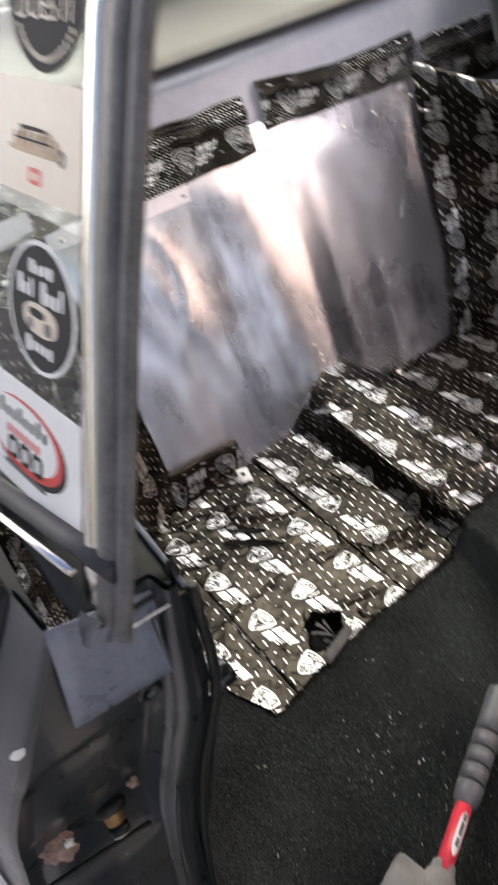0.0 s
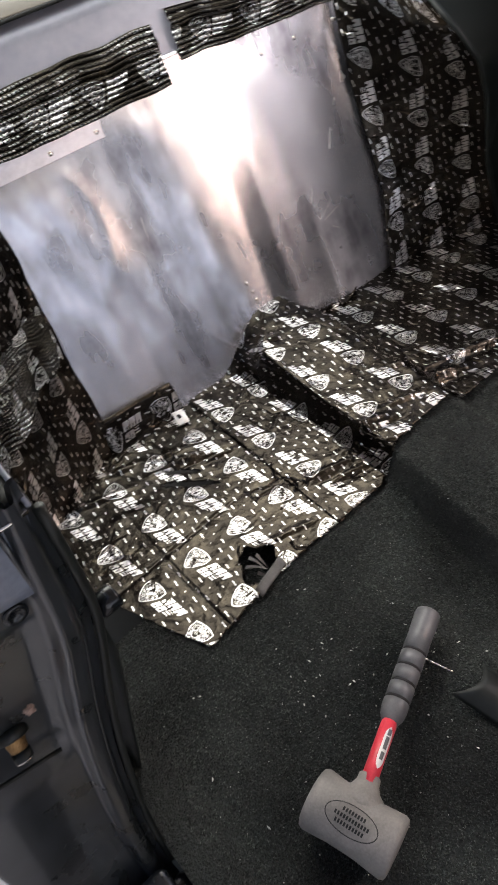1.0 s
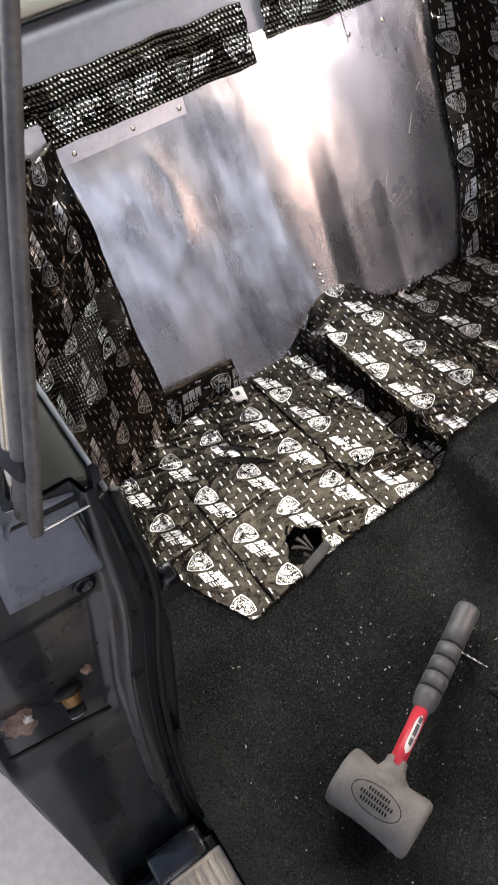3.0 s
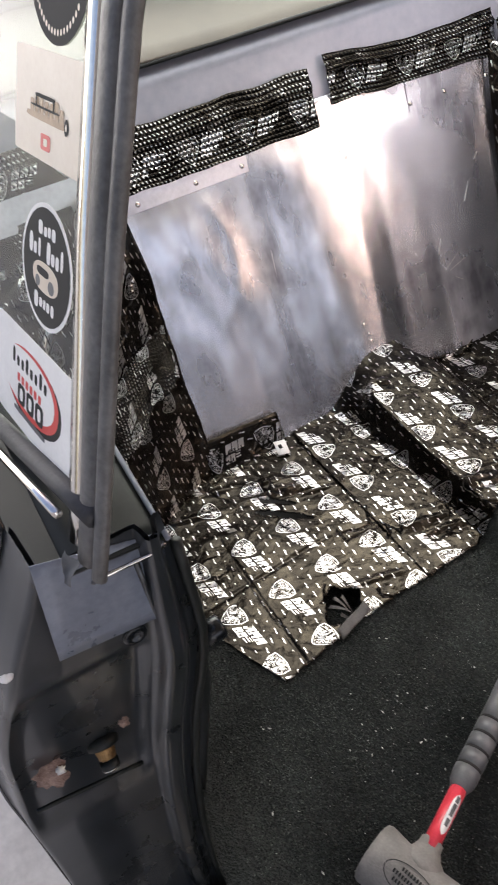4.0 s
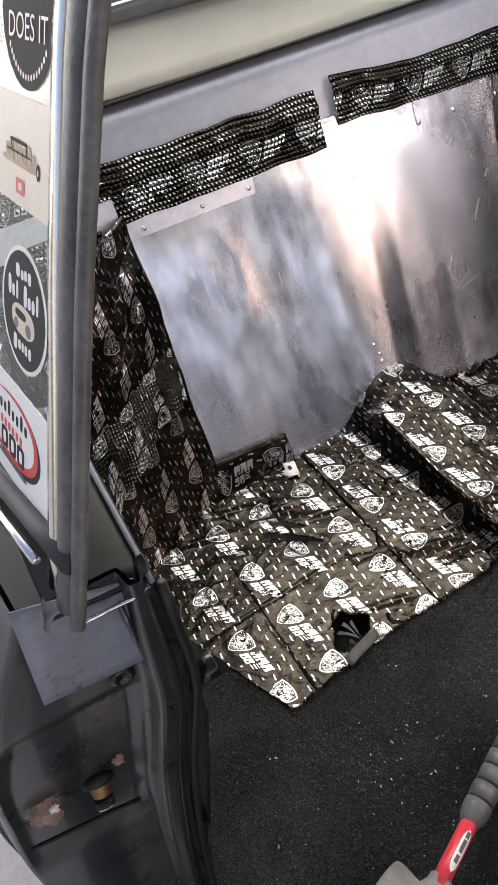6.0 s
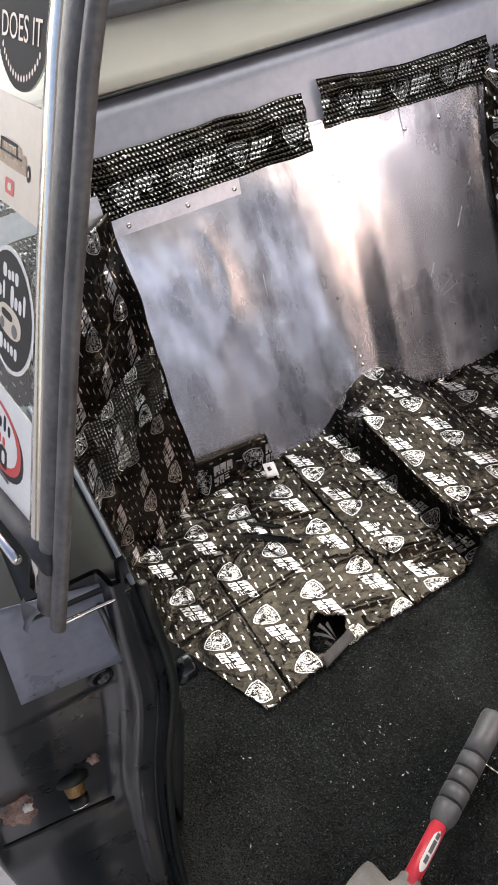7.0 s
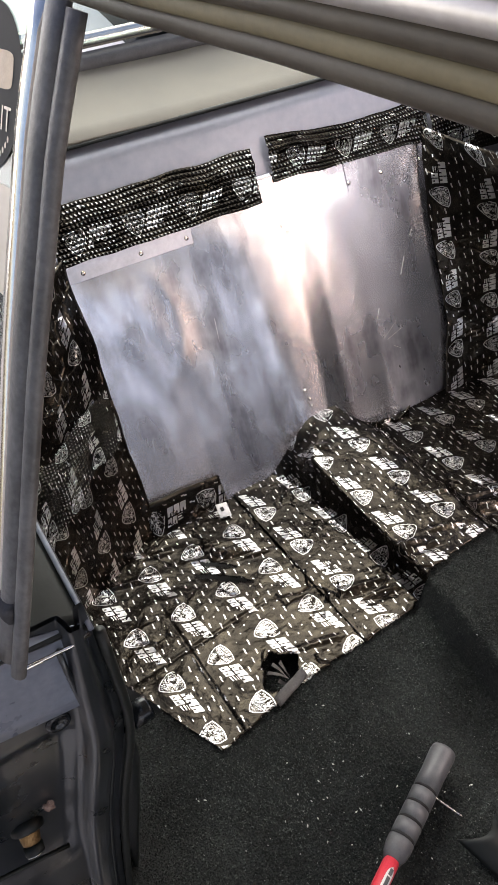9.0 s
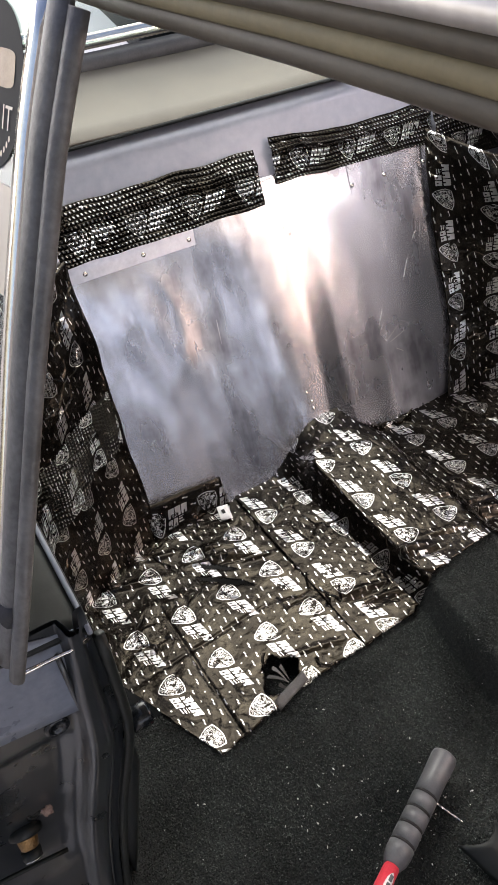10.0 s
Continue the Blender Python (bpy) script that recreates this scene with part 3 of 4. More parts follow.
# roof, rail over the door, pillars, rear window, parcel shelf
rail = [(-0.060, 0.62, 1.060), (-0.052, 0.30, 1.110), (-0.046, 0.08, 1.148), (-0.043, 0.0, 1.162), (-0.042, -0.12, 1.187), (-0.042, -0.187, 1.200), (-0.042, -0.23, 1.208), (-0.042, -0.40, 1.236), (-0.045, -0.7, 1.262), (-0.06, -1.0, 1.262)]


def rail_z(y):
    return lerp(sorted((p[1], p[2]) for p in rail), y)


def along(off_x, off_z):
    return [(x + off_x, y, z + off_z) for x, y, z in rail]


# The underside is out of view; its cream is added to bounce light.
roof = part("roof", sheet(lambda a, b: (-0.045 + 1.274 * a, 0.61 - 1.61 * b, rail_z(0.61 - 1.61 * b) + 0.046 + 0.05 * math.sin(math.pi * a)), 24, 24), CREAM, car, "unseen headliner under the roof, cream to bounce light onto the foil")
thick(roof, 0.02, 1)
part("headliner_edge", sweep(along(0.002, 0.002), circle(0.0055, 10)), BROWN, roof, "dark brown edge strip")
part("windlace", sweep(along(0.000, 0.0108), circle(0.0050, 10)), OLIVE, roof, "olive windlace")
part("roof_rail", sweep(along(0.002, 0.0200), circle(0.010, 12, 0.0060)), BROWN, roof, "dark brown door seal")
part("drip_moulding", sweep(along(-0.006, 0.0295), circle(0.008, 10, 0.0055)), SATIN, roof, "pale satin drip moulding")
part("drip_strip", sweep(along(0.000, 0.0370), circle(0.007, 10, 0.0035)), DULL, roof, "black strip above the moulding")
part("roof_rail", sweep(along(0.002, 0.0455), circle(0.012, 12, 0.0065)), BROWN, roof, "dark brown roof edge")
part("far_roof_rail", sweep([(2 * MID - x, y, z + 0.02) for x, y, z in rail], circle(0.022, 12)), DULL, roof)

shelf_z = lambda y: 0.602 + 0.03 * (y - 0.91)
shelf = part("parcel_shelf", sheet(lambda a, b: (-0.14 + 1.464 * a, 0.905 + 0.30 * b, shelf_z(0.905 + 0.3 * b) + 0.004 * math.sin(9 * a)), 30, 6), TAN, car, "tan parcel shelf below the rear window")
thick(shelf, 0.006, 1)
part("shelf_edge", sweep([(-0.14 + 0.0732 * k, 0.906, 0.602) for k in range(21)], circle(0.0045, 8)), DULL, shelf, "dark strip along the shelf")
thick(part("rear_bulkhead", sheet(lambda a, b: (-0.22 + 1.624 * a, 0.566 + 0.587 * (z := -0.12 + 0.716 * b), z), 20, 20), STEEL, car, "blue-grey painted steel bulkhead"), 0.004, 1)
rear_window = part("rear_window", sheet(lambda a, b: (0.02 + 1.144 * a, 1.21 - 0.60 * b, 0.64 + 0.49 * b), 10, 6), GLASS, car, "rear window glass")
rear_window.visible_shadow = False
part("window_gasket", sweep([(-0.14 + 0.0732 * k, 1.175, 0.622) for k in range(21)], [(-0.02, -0.018), (0.02, -0.018), (0.015, 0.012), (-0.015, 0.016)]), RUBBER, rear_window, "dark rubber gasket of the rear window")
part("window_gasket", sweep([(-0.14 + 0.0732 * k, 1.215, 0.645) for k in range(21)], circle(0.012, 8)), CHROME, rear_window, "bright trim of the rear window")
for sx in (-1, 1):
    f = (lambda x: x) if sx < 0 else (lambda x: 2 * MID - x)
    pil = part("rear_pillar", sheet(lambda a, b: (f(-0.215 + 0.10 * b + 0.19 * a * (1 - 0.3 * b)), 0.93 + 0.27 * a - 0.15 * b - 0.2 * a * b, 0.58 + 0.52 * b), 8, 12), TAN, car, "tan trimmed rear pillar")
    thick(pil, 0.01, 0)

# a dark wedge and a pale surface beyond the rear glass, kind unknown
wedge = bmesh.new()
wv = [wedge.verts.new(p) for p in ((0.500, 1.275, 0.560), (0.575, 1.275, 0.640), (0.95, 1.275, 0.640), (0.95, 1.275, 0.560), (0.520, 1.80, 0.560), (0.62, 1.80, 0.660), (0.97, 1.80, 0.660), (0.97, 1.80, 0.560))]
for f in ((0, 1, 2, 3), (4, 7, 6, 5), (0, 4, 5, 1), (1, 5, 6, 2), (2, 6, 7, 3), (3, 7, 4, 0)):
    wedge.faces.new([wv[k] for k in f])
bmesh.ops.bevel(wedge, geom=wedge.edges[:], offset=0.012, segments=2, affect="EDGES", profile=0.5)
part("dark_wedge", wedge, DULL, car, "dark wedge-shaped object behind the rear window")
part("pale_sheet", sheet(lambda a, b: (-0.2 + 1.584 * a, 1.24 + 0.9 * b, 0.585 - 0.10 * b * b), 8, 8), WHITE, car, "pale flat surface behind the rear window")

# front of the car, closed by an added unseen sheet that darkens reflections
thick(part("front_blocker", sheet(lambda a, b: (-0.30 + 1.68 * a, -1.50 - 0.10 * b, -0.12 + 0.84 * b), 8, 8), DULL, car, "unseen dark sheet added to darken reflections in the metal panel"), 0.02)

# far side of the car: door, pillar
thick(part("far_door", sheet(lambda a, b: (1.36 + 0.05 * math.sin(2.6 * b), -1.4 + 2.25 * a, -0.10 + 0.85 * b), 12, 20), DULL, car, "dark inner face of the far door"), 0.01)
for z, q in ((0.325, 0.16), (0.375, 0.20)):
    part("door_strip", sweep([(1.330, 0.70 - 0.06 * j, z + q * 0.06 * j) for j in range(11)], circle(0.006, 8)), SATIN, car, "bright strip on the far door")
FAR = [(1.305, 0.418, -0.09), (1.228, 0.456, 0.12), (1.189, 0.480, 0.30), (1.161, 0.500, 0.38), (1.122, 0.540, 0.44), (1.109, 0.620, 0.485)]
part("far_piping", sweep(FAR, circle(0.006, 10)), DULL, car, "black piping along the far side trim")
thick(part("far_trim", sheet(lambda a, b: (lerp([(p[2], p[0]) for p in FAR] + [(0.62, 1.20)], z := -0.12 + 0.74 * b) + (1.352 - lerp([(p[2], p[0]) for p in FAR] + [(0.62, 1.20)], z)) * a, lerp([(p[2], p[1]) for p in FAR] + [(0.62, 0.80)], z) + 0.014 + 0.10 * a * (1 - b), z), 10, 24), DULL, car, "dark trim beside the far wheel housing"), 0.004, 1)

# ---- aluminium panel ----
LOW = [(0.10, -0.024), (0.117, -0.026), (0.29, -0.090), (0.36, -0.094), (0.43, -0.075), (0.50, -0.045), (0.56, -0.026), (0.62, -0.028), (0.68, -0.074), (0.80, -0.090), (0.90, -0.075), (1.05, -0.060)]
LOWER_BY = 0.02


def panel_point(x, z, out=0.0):
    """A place on the bulkhead's slope, out metres in front of it."""
    return Vector((x, 0.5613 + 0.5878 * z - 0.862 * out, z + 0.507 * out))


def fold_x(z):
    """Where the sheet is creased, from the top edge down to the rivets."""
    return lerp([(-0.05, 0.556), (0.0, 0.552), (0.19, 0.536), (0.33, 0.522), (0.41, 0.490), (0.47, 0.470)], z)


def panel_bend(x, z):
    """How the thin sheet bows: a crease in the middle, dents near the upper corner."""
    d = x - fold_x(z)
    v = 0.0050 * (1 - smooth01(-d / 0.13)) if d < 0 else 0.0050 * math.exp(-(d / 0.30) ** 2)
    def ridge(e, steep, gentle):
        return math.exp(-(e / (steep if e < 0 else gentle)) ** 2)

    dents = 0.0045 * ridge(x - 0.165 - 0.45 * (0.36 - z), 0.020, 0.09) + 0.0030 * ridge(x - 0.240 - 0.50 * (0.33 - z), 0.016, 0.08) + 0.0016 * ridge(x - 0.315 + 4 * (z - 0.28) ** 2, 0.007, 0.03)
    v += dents * smooth01((0.42 - z) / 0.07) * smooth01((z - 0.11) / 0.12)
    v += 0.0010 * math.sin(9 * x + 4 * z) + 0.0010 * noise.noise(Vector((x * 9, z * 6, 3)))
    return v * smooth01((0.44 - z) / 0.06)


def panel(a, b):
    lo_x = lerp([(0, 0.117), (1, 0.124)], b)
    hi_x = lerp([(0, 0.995), (0.25, 1.030), (0.6, 1.020), (1, 1.036)], b)
    x = lo_x + (hi_x - lo_x) * a
    z0 = lerp(LOW, x) - LOWER_BY
    z = z0 + (0.470 - z0) * b
    return panel_point(x, z, 0.005 + panel_bend(x, z))


divider = thick(part("divider_panel", sheet(panel, 110, 60), ALU), 0.0012, 0)
tagged(divider, "bright bare aluminium sheet riveted over the rear seat bulkhead", "metal panel")
# paler copy of the sheet's metal, its brighter reflection put into the colour
PLATE = simple("pale_aluminium", (0.50, 0.51, 0.54), (0.68, 0.69, 0.72), 12, (0.32, 0.46), 1.0, 0.04)
plate = part("overlap_plate", sheet(lambda a, b: panel_point(x := 0.126 + (0.283 - 0.010 * (1 - b)) * a, z := 0.396 + 0.075 * b, 0.0065 + 0.003 * b + panel_bend(x, z)), 10, 4), PLATE, divider, "overlapping aluminium strip", smooth=False)
thick(plate, 0.0010, 0)
thick(part("overlap_plate", sheet(lambda a, b: panel_point(x := 0.798 + 0.235 * a, z := 0.392 + 0.070 * b, 0.0065 + 0.001 * b + panel_bend(x, z)), 10, 4), ALU, divider, "overlapping aluminium strip", smooth=False), 0.0010, 0)

thick(part("overlap_plate", sheet(lambda a, b: panel_point(-0.22 + 0.335 * a, 0.418 + 0.050 * b, 0.030 + 0.002 * math.sin(7 * a)), 12, 3), PLATE, divider, "aluminium strip running on behind the window post", smooth=False), 0.0010, 0)


def rivet(x, z, out=0.010, r=0.0055, parent=divider):
    p = panel_point(x, z, 0.0065 + panel_bend(x, z))
    return part("rivet", disc(p, (0, -0.862, 0.507), [(0, r), (0.001, r), (0.0022, r * 0.7), (0.0028, r * 0.3)], 14), CHROME, parent)


for x in (0.160, 0.285, 0.388, 0.803, 0.895, 1.012):
    rivet(x, 0.408)
for x, z in ((0.569, 0.052), (0.577, 0.030), (0.578, 0.014)):
    rivet(x, z, 0.016, 0.0045)

# scratches in the sheet
for x, z, dx, dz in ((0.815, 0.085, 0.045, 0.025), (0.825, 0.080, 0.050, 0.012), (0.800, 0.120, 0.018, 0.030), (0.90, 0.20, 0.02, 0.035), (0.945, 0.27, 0.012, 0.012), (0.40, 0.255, -0.004, -0.05), (0.86, 0.05, -0.02, 0.012)):
    length = math.hypot(dx, dz)
    ux, uz = -dz / length * 0.0007, dx / length * 0.0007
    part("scratch", sheet(lambda a, b: panel_point(px_ := x + dx * a + ux * (b - 0.5) * 2 * (1 - a * a), pz_ := z + dz * a + uz * (b - 0.5) * 2, 0.0064 + panel_bend(px_, pz_)), 6, 1), CHIP, divider)

# ---- insulation mats ----
def mat_thing(name, bm, label, material_=None, d=0.0025):
    ob = thick(part(name, bm, material_ or FOIL), d, 1)
    return tagged(ob, label, "insulation mat", group="printed foil insulation mats")


# wrinkles pressed into the floor mats: place, half sizes, height
FOLDS = [(0.20, 0.375, 0.050, 0.006, 0.010), (0.24, 0.345, 0.055, 0.005, -0.008), (0.27, 0.330, 0.035, 0.005, 0.008), (0.19, 0.410, 0.045, 0.007, 0.008), (0.10, 0.445, 0.05, 0.008, 0.007), (0.06, 0.33, 0.05, 0.012, 0.004), (0.42, 0.10, 0.04, 0.006, 0.007), (0.43, 0.085, 0.035, 0.004, -0.006), (0.74, 0.155, 0.055, 0.010, 0.016), (0.75, 0.125, 0.05, 0.007, -0.010), (0.86, 0.16, 0.10, 0.014, 0.014), (0.92, 0.12, 0.09, 0.008, -0.008), (0.52, 0.46, 0.04, 0.007, 0.006), (0.24, 0.08, 0.05, 0.006, 0.005), (0.50, 0.135, 0.05, 0.006, 0.010), (0.52, 0.105, 0.04, 0.005, -0.008), (0.60, 0.125, 0.05, 0.006, 0.009), (0.70, 0.195, 0.06, 0.006, 0.013), (0.40, 0.135, 0.05, 0.005, 0.008), (0.39, 0.115, 0.04, 0.004, -0.006), (0.02, 0.41, 0.06, 0.007, 0.008)]


RISE = [(0.30, 0.0), (0.464, 0.0), (0.500, 0.058), (0.665, 0.058), (0.735, 0.085), (1.5, 0.085)]


def draped(x0, x1, y0, y1, lift, front=None, flip=False, amp=0.004, left=None, nu=110, nv=120, skip=None):
    """A foil mat laid over the floor pan; front(x): its front edge."""
    def fn(a, b):
        x = x0 + (x1 - x0) * a
        ya = front(x) if front else y0
        y = ya + (y1 - ya) * b
        if left:
            x = max(x, left(y))
        z = floor_at(x, y) + lift + crumple((x, y, lift * 50), amp)
        for cx, cy, lx_, ly, h in FOLDS:
            z += h * math.exp(-((y - cy + 0.25 * (x - cx)) / ly) ** 2 - ((x - cx) / lx_) ** 2)
        z -= 0.003 * math.exp(-((x - 0.043) / 0.0030) ** 2) * smooth01((0.35 - y) / 0.05)
        z -= 0.003 * math.exp(-((y - 0.195 - 0.058 * (x + 0.09)) / 0.0034) ** 2) * smooth01((0.26 - x) / 0.05)
        return (x, y, z)
    if flip:
        uv = lambda a, b, p: (p.y - 0.0045, -p.x - lerp(RISE, p.x) + 0.4297 - 0.09 * (p.y - 0.162))
    else:
        uv = lambda a, b, p: (-p.y + 0.1895, p.x + 0.0718 + 0.10 * (p.y - 0.157))
    return sheet(fn, nu, nv, uv, skip)


def ragged(x):
    return 0.004 * noise.noise(Vector((x * 40, 1, 1))) + 0.003 * noise.noise(Vector((x * 110, 2, 1)))


near_front = lambda x: lerp([(-0.16, 0.33), (-0.09, 0.200), (-0.045, 0.090), (-0.005, -0.004), (0.04, 0.003), (0.15, 0.020), (0.25, 0.030), (0.345, 0.028), (0.40, 0.030), (0.45, 0.040)], x) + ragged(x)


SLITS = [(0.193, 0.350, 0.044, 0.0060, -0.69), (0.186, 0.312, 0.066, 0.0080, -0.74)]


def slit(x, y, cx, cy, half, wide, lean):
    """Inside a long narrow tear."""
    u = (x - cx) * math.cos(lean) + (y - cy) * math.sin(lean)
    v = -(x - cx) * math.sin(lean) + (y - cy) * math.cos(lean) + 0.004 * noise.noise(Vector((x * 50, y * 50, 9)))
    return abs(u) < half and abs(v) < wide * (1 - (u / half) ** 2)


def torn(a, b):
    """The ragged hole near the mat's front edge."""
    x = -0.155 + 0.50 * a
    y0 = near_front(x)
    y = y0 + (0.60 - y0) * b
    n = noise.noise(Vector((x * 45, y * 45, 4)))
    u, v = (x - 0.158) * 0.86 + (y - 0.062) * -0.5, (y - 0.062) * 0.86 + (x - 0.158) * 0.5
    return (u / 0.034) ** 4 + (v / 0.041) ** 4 + 0.9 * n < 1 or any(slit(x, y, *q) for q in SLITS)


mat_thing("floor_mat", draped(-0.155, 0.345, 0, 0.60, 0.004, near_front, nu=160, nv=170, skip=torn), "black printed foil insulation mat on the rear floor, wrinkled and torn")
mat_thing("tunnel_mat", draped(0.325, 0.715, 0, 0.60, 0.0085, lambda x: lerp([(0.32, 0.030), (0.45, 0.034), (0.5, 0.060), (0.62, 0.072), (0.72, 0.075)], x) + ragged(x), True, 0.003), "black printed foil mat folded over the tunnel hump")
mat_thing("far_floor_mat", draped(0.690, 1.33, 0, 0.60, 0.012, lambda x: lerp([(0.69, 0.070), (0.8, 0.075), (1.3, 0.10)], x) + ragged(x), True, 0.005), "black printed foil mat on the far side floor")
thick(tagged(part("flap_mat", sheet(lambda a, b: panel_point(0.112 + 0.186 * a + 0.006 * (1 - b), -0.115 + (0.093 - 0.008 * a) * b, 0.020 + 0.003 * math.sin(9 * a) * b), 24, 10, lambda a, b, p: (a * 0.18 + 0.02, b * 0.08 + 0.01)), FOIL), "small upright flap of black printed foil mat", "insulation mat", group="printed foil insulation mats"), 0.0025, 1)



def turned_up(a, b):
    """Foil edge turned up against the sheet, right of the hump's crown."""
    x = 0.500 + 0.34 * a
    h = 0.034 + 0.014 * noise.noise(Vector((x * 22, 4, 2)))
    z = lerp(LOW, x) - 0.030 + h * b
    return panel_point(x, z, 0.014 + 0.016 * b * b + crumple((x, z, 6), 0.004, 20))


mat_thing("flap_mat", sheet(turned_up, 70, 10, lambda a, b, p: (b * 0.05 + 0.06, a * 0.34)), "crumpled dark foil edge turned up against the metal sheet")
WB = [(-0.30, 0.13), (-0.09, 0.37), (0.03, 0.450), (0.117, 0.480), (0.14, 0.485)]
WT = [(-0.30, 0.38), (-0.09, 0.62), (0.03, 0.705), (0.117, 0.785), (0.14, 0.80)]


def side_wall(mirror, amp=0.012):
    def fn(a, b):
        x = -0.24 + 0.366 * a
        z = -0.125 + 0.585 * b
        y = lerp(WB, x) + (lerp(WT, x) - lerp(WB, x)) * b
        y += crumple((x * 1.2, b * 0.6, 3 + mirror), amp) - 0.012 * math.sin(math.pi * b) * smooth01(a)
        xx = x + 0.006 * noise.noise(Vector((b * 6, 5, 1))) * a
        return ((2 * MID - xx) if mirror else xx, y, z)
    return fn


mat_thing("side_mat", sheet(side_wall(0), 60, 80, lambda a, b, p: (b * 0.655 + 0.02, a * 0.51 + 0.03)), "dark printed foil mat over the wheel housing, overlapping and creased")


def side_band(a, b):
    """A second mat lapped over the first, its lower edge ragged and lifted."""
    low = 0.465 + 0.03 * noise.noise(Vector((a * 7, 3, 8))) - 0.10 * (1 - a)
    x, y, z = side_wall(0)(a * 0.985, low + (0.62 - low) * b)
    lift = 0.006 + 0.010 * (1 - smooth01(b / 0.25)) + 0.006 * math.exp(-((b - 0.62) / 0.05) ** 2)
    return (x - 0.3 * lift, y - lift, z)


mat_thing("side_mat", sheet(side_band, 60, 40, lambda a, b, p: (b * 0.15 + 0.02, a * 0.51 + 0.05)), "embossed foil mat lapped over the wheel housing mat", WAFFLE)


def far_edge(z):
    """Outer edge of the far wheel housing's face."""
    return (lerp([(-0.09, 1.305), (0.12, 1.228), (0.30, 1.189), (0.38, 1.161), (0.44, 1.122), (0.48, 1.109), (0.62, 1.20)], z),
            lerp([(-0.09, 0.420), (0.12, 0.459), (0.30, 0.483), (0.38, 0.504), (0.44, 0.544), (0.48, 0.625), (0.62, 0.80)], z))


def far_wall(a, b):
    z = -0.09 + 0.57 * b
    x0 = lerp([(-0.09, 0.965), (0.08, 1.008), (0.30, 1.002), (0.48, 1.018)], z)
    y0 = 0.5613 + 0.5878 * z - 0.02
    x1, y1 = far_edge(z)
    k = 0.25 * a + 0.75 * a * a
    x = x0 + (x1 - x0) * a
    y = y0 + (y1 - y0) * (k * (1 - 0.6 * b) + (1 - (1 - a) ** 2) * 0.6 * b) - 0.02 * math.sin(math.pi * a) * b
    return (x, y + crumple((x, y, z), 0.006), z)


mat_thing("side_mat", sheet(far_wall, 60, 80, lambda a, b, p: (b * 0.62 + 0.05, a * 0.30 + 0.02)), "dark printed foil mat over the far wheel housing")


def strip(x0, x1, z0, z1, dip=0.0, out=0.012, slope=0.0):
    def fn(a, b):
        x = x0 + (x1 - x0) * a
        z = z0 + slope * a + (z1 - z0) * b + 0.004 * noise.noise(Vector((x * 14, b * 2, 7))) - dip * math.sin(math.pi * a) * b
        fold = 0.006 * math.exp(-((b - 0.72) / 0.08) ** 2)
        return panel_point(x, z, out + fold + crumple((x, z, 2), 0.0025, 14))
    return sheet(fn, 90, 24, lambda a, b, p: (a * (x1 - x0) + 0.093, b * (z1 - z0) * 1.16 + 0.012))


mat_thing("strip_mat", strip(0.100, 0.577, 0.424, 0.520), "strip of embossed foil mat along the bulkhead top", WAFFLE)
mat_thing("strip_mat", strip(0.618, 1.045, 0.452, 0.534, 0.012, slope=-0.014), "crumpled strip of embossed foil mat along the bulkhead top", WAFFLE)
mat_thing("strip_mat", strip(-0.22, 0.122, 0.325, 0.43, 0, 0.03), "short strip of embossed foil mat beside the panel", WAFFLE)
mat_thing("strip_mat", strip(1.040, 1.36, 0.39, 0.50, 0, 0.03), "embossed foil mat in the far corner", WAFFLE)
mat_thing("strip_mat", strip(-0.22, 0.09, 0.455, 0.53, 0, 0.02), "embossed foil mat above the side ledge", WAFFLE)
BUTYL = simple("grey_butyl", (0.050, 0.047, 0.044), (0.10, 0.095, 0.088), 40, (0.5, 0.7), 0, 0.3)
butyl = part("butyl_strip", sheet(lambda a, b: (0.120 + 0.075 * a, 0.008 + 0.022 * a + 0.020 * b, floor_at(0.15, 0.02) + 0.0060 + 0.002 * math.sin(6 * a)), 8, 3), BUTYL)
tagged(thick(butyl, 0.002), "bare grey backing strip at the torn mat edge", "strip")
for k, (x, y, q, l) in enumerate(((0.138, 0.075, -0.9, 0.040), (0.152, 0.082, -1.2, 0.036), (0.166, 0.078, -1.35, 0.030), (0.146, 0.050, -0.7, 0.028))):
    shard = part("foil_scrap", sheet(lambda a, b: (x + math.cos(q) * l * a + 0.007 * (b - 0.5) * (1 - a), y + math.sin(q) * l * a + 0.004 * b, floor_at(x, y) + 0.003 + 0.012 * math.sin(2.2 * a + k)), 8, 3), BUTYL)
    tagged(shard, "curled torn scrap of dark foil in the hole", "foil scrap", group="torn foil scraps")
lab = part("paper_label", sheet(lambda a, b: (0.262 + 0.026 * a + 0.006 * b, 0.455 + 0.034 * b - 0.006 * a, floor_at(0.28, 0.46) + 0.012 + 0.006 * b), 3, 3), WHITE)
tagged(thick(lab, 0.001), "small white paper label stuck on the foil mat", "label")
part("mark", sheet(lambda a, b: (0.272 + 0.008 * a, 0.466 + 0.010 * b, floor_at(0.28, 0.46) + 0.0165 + 0.002 * b), 2, 2), INK, lab)

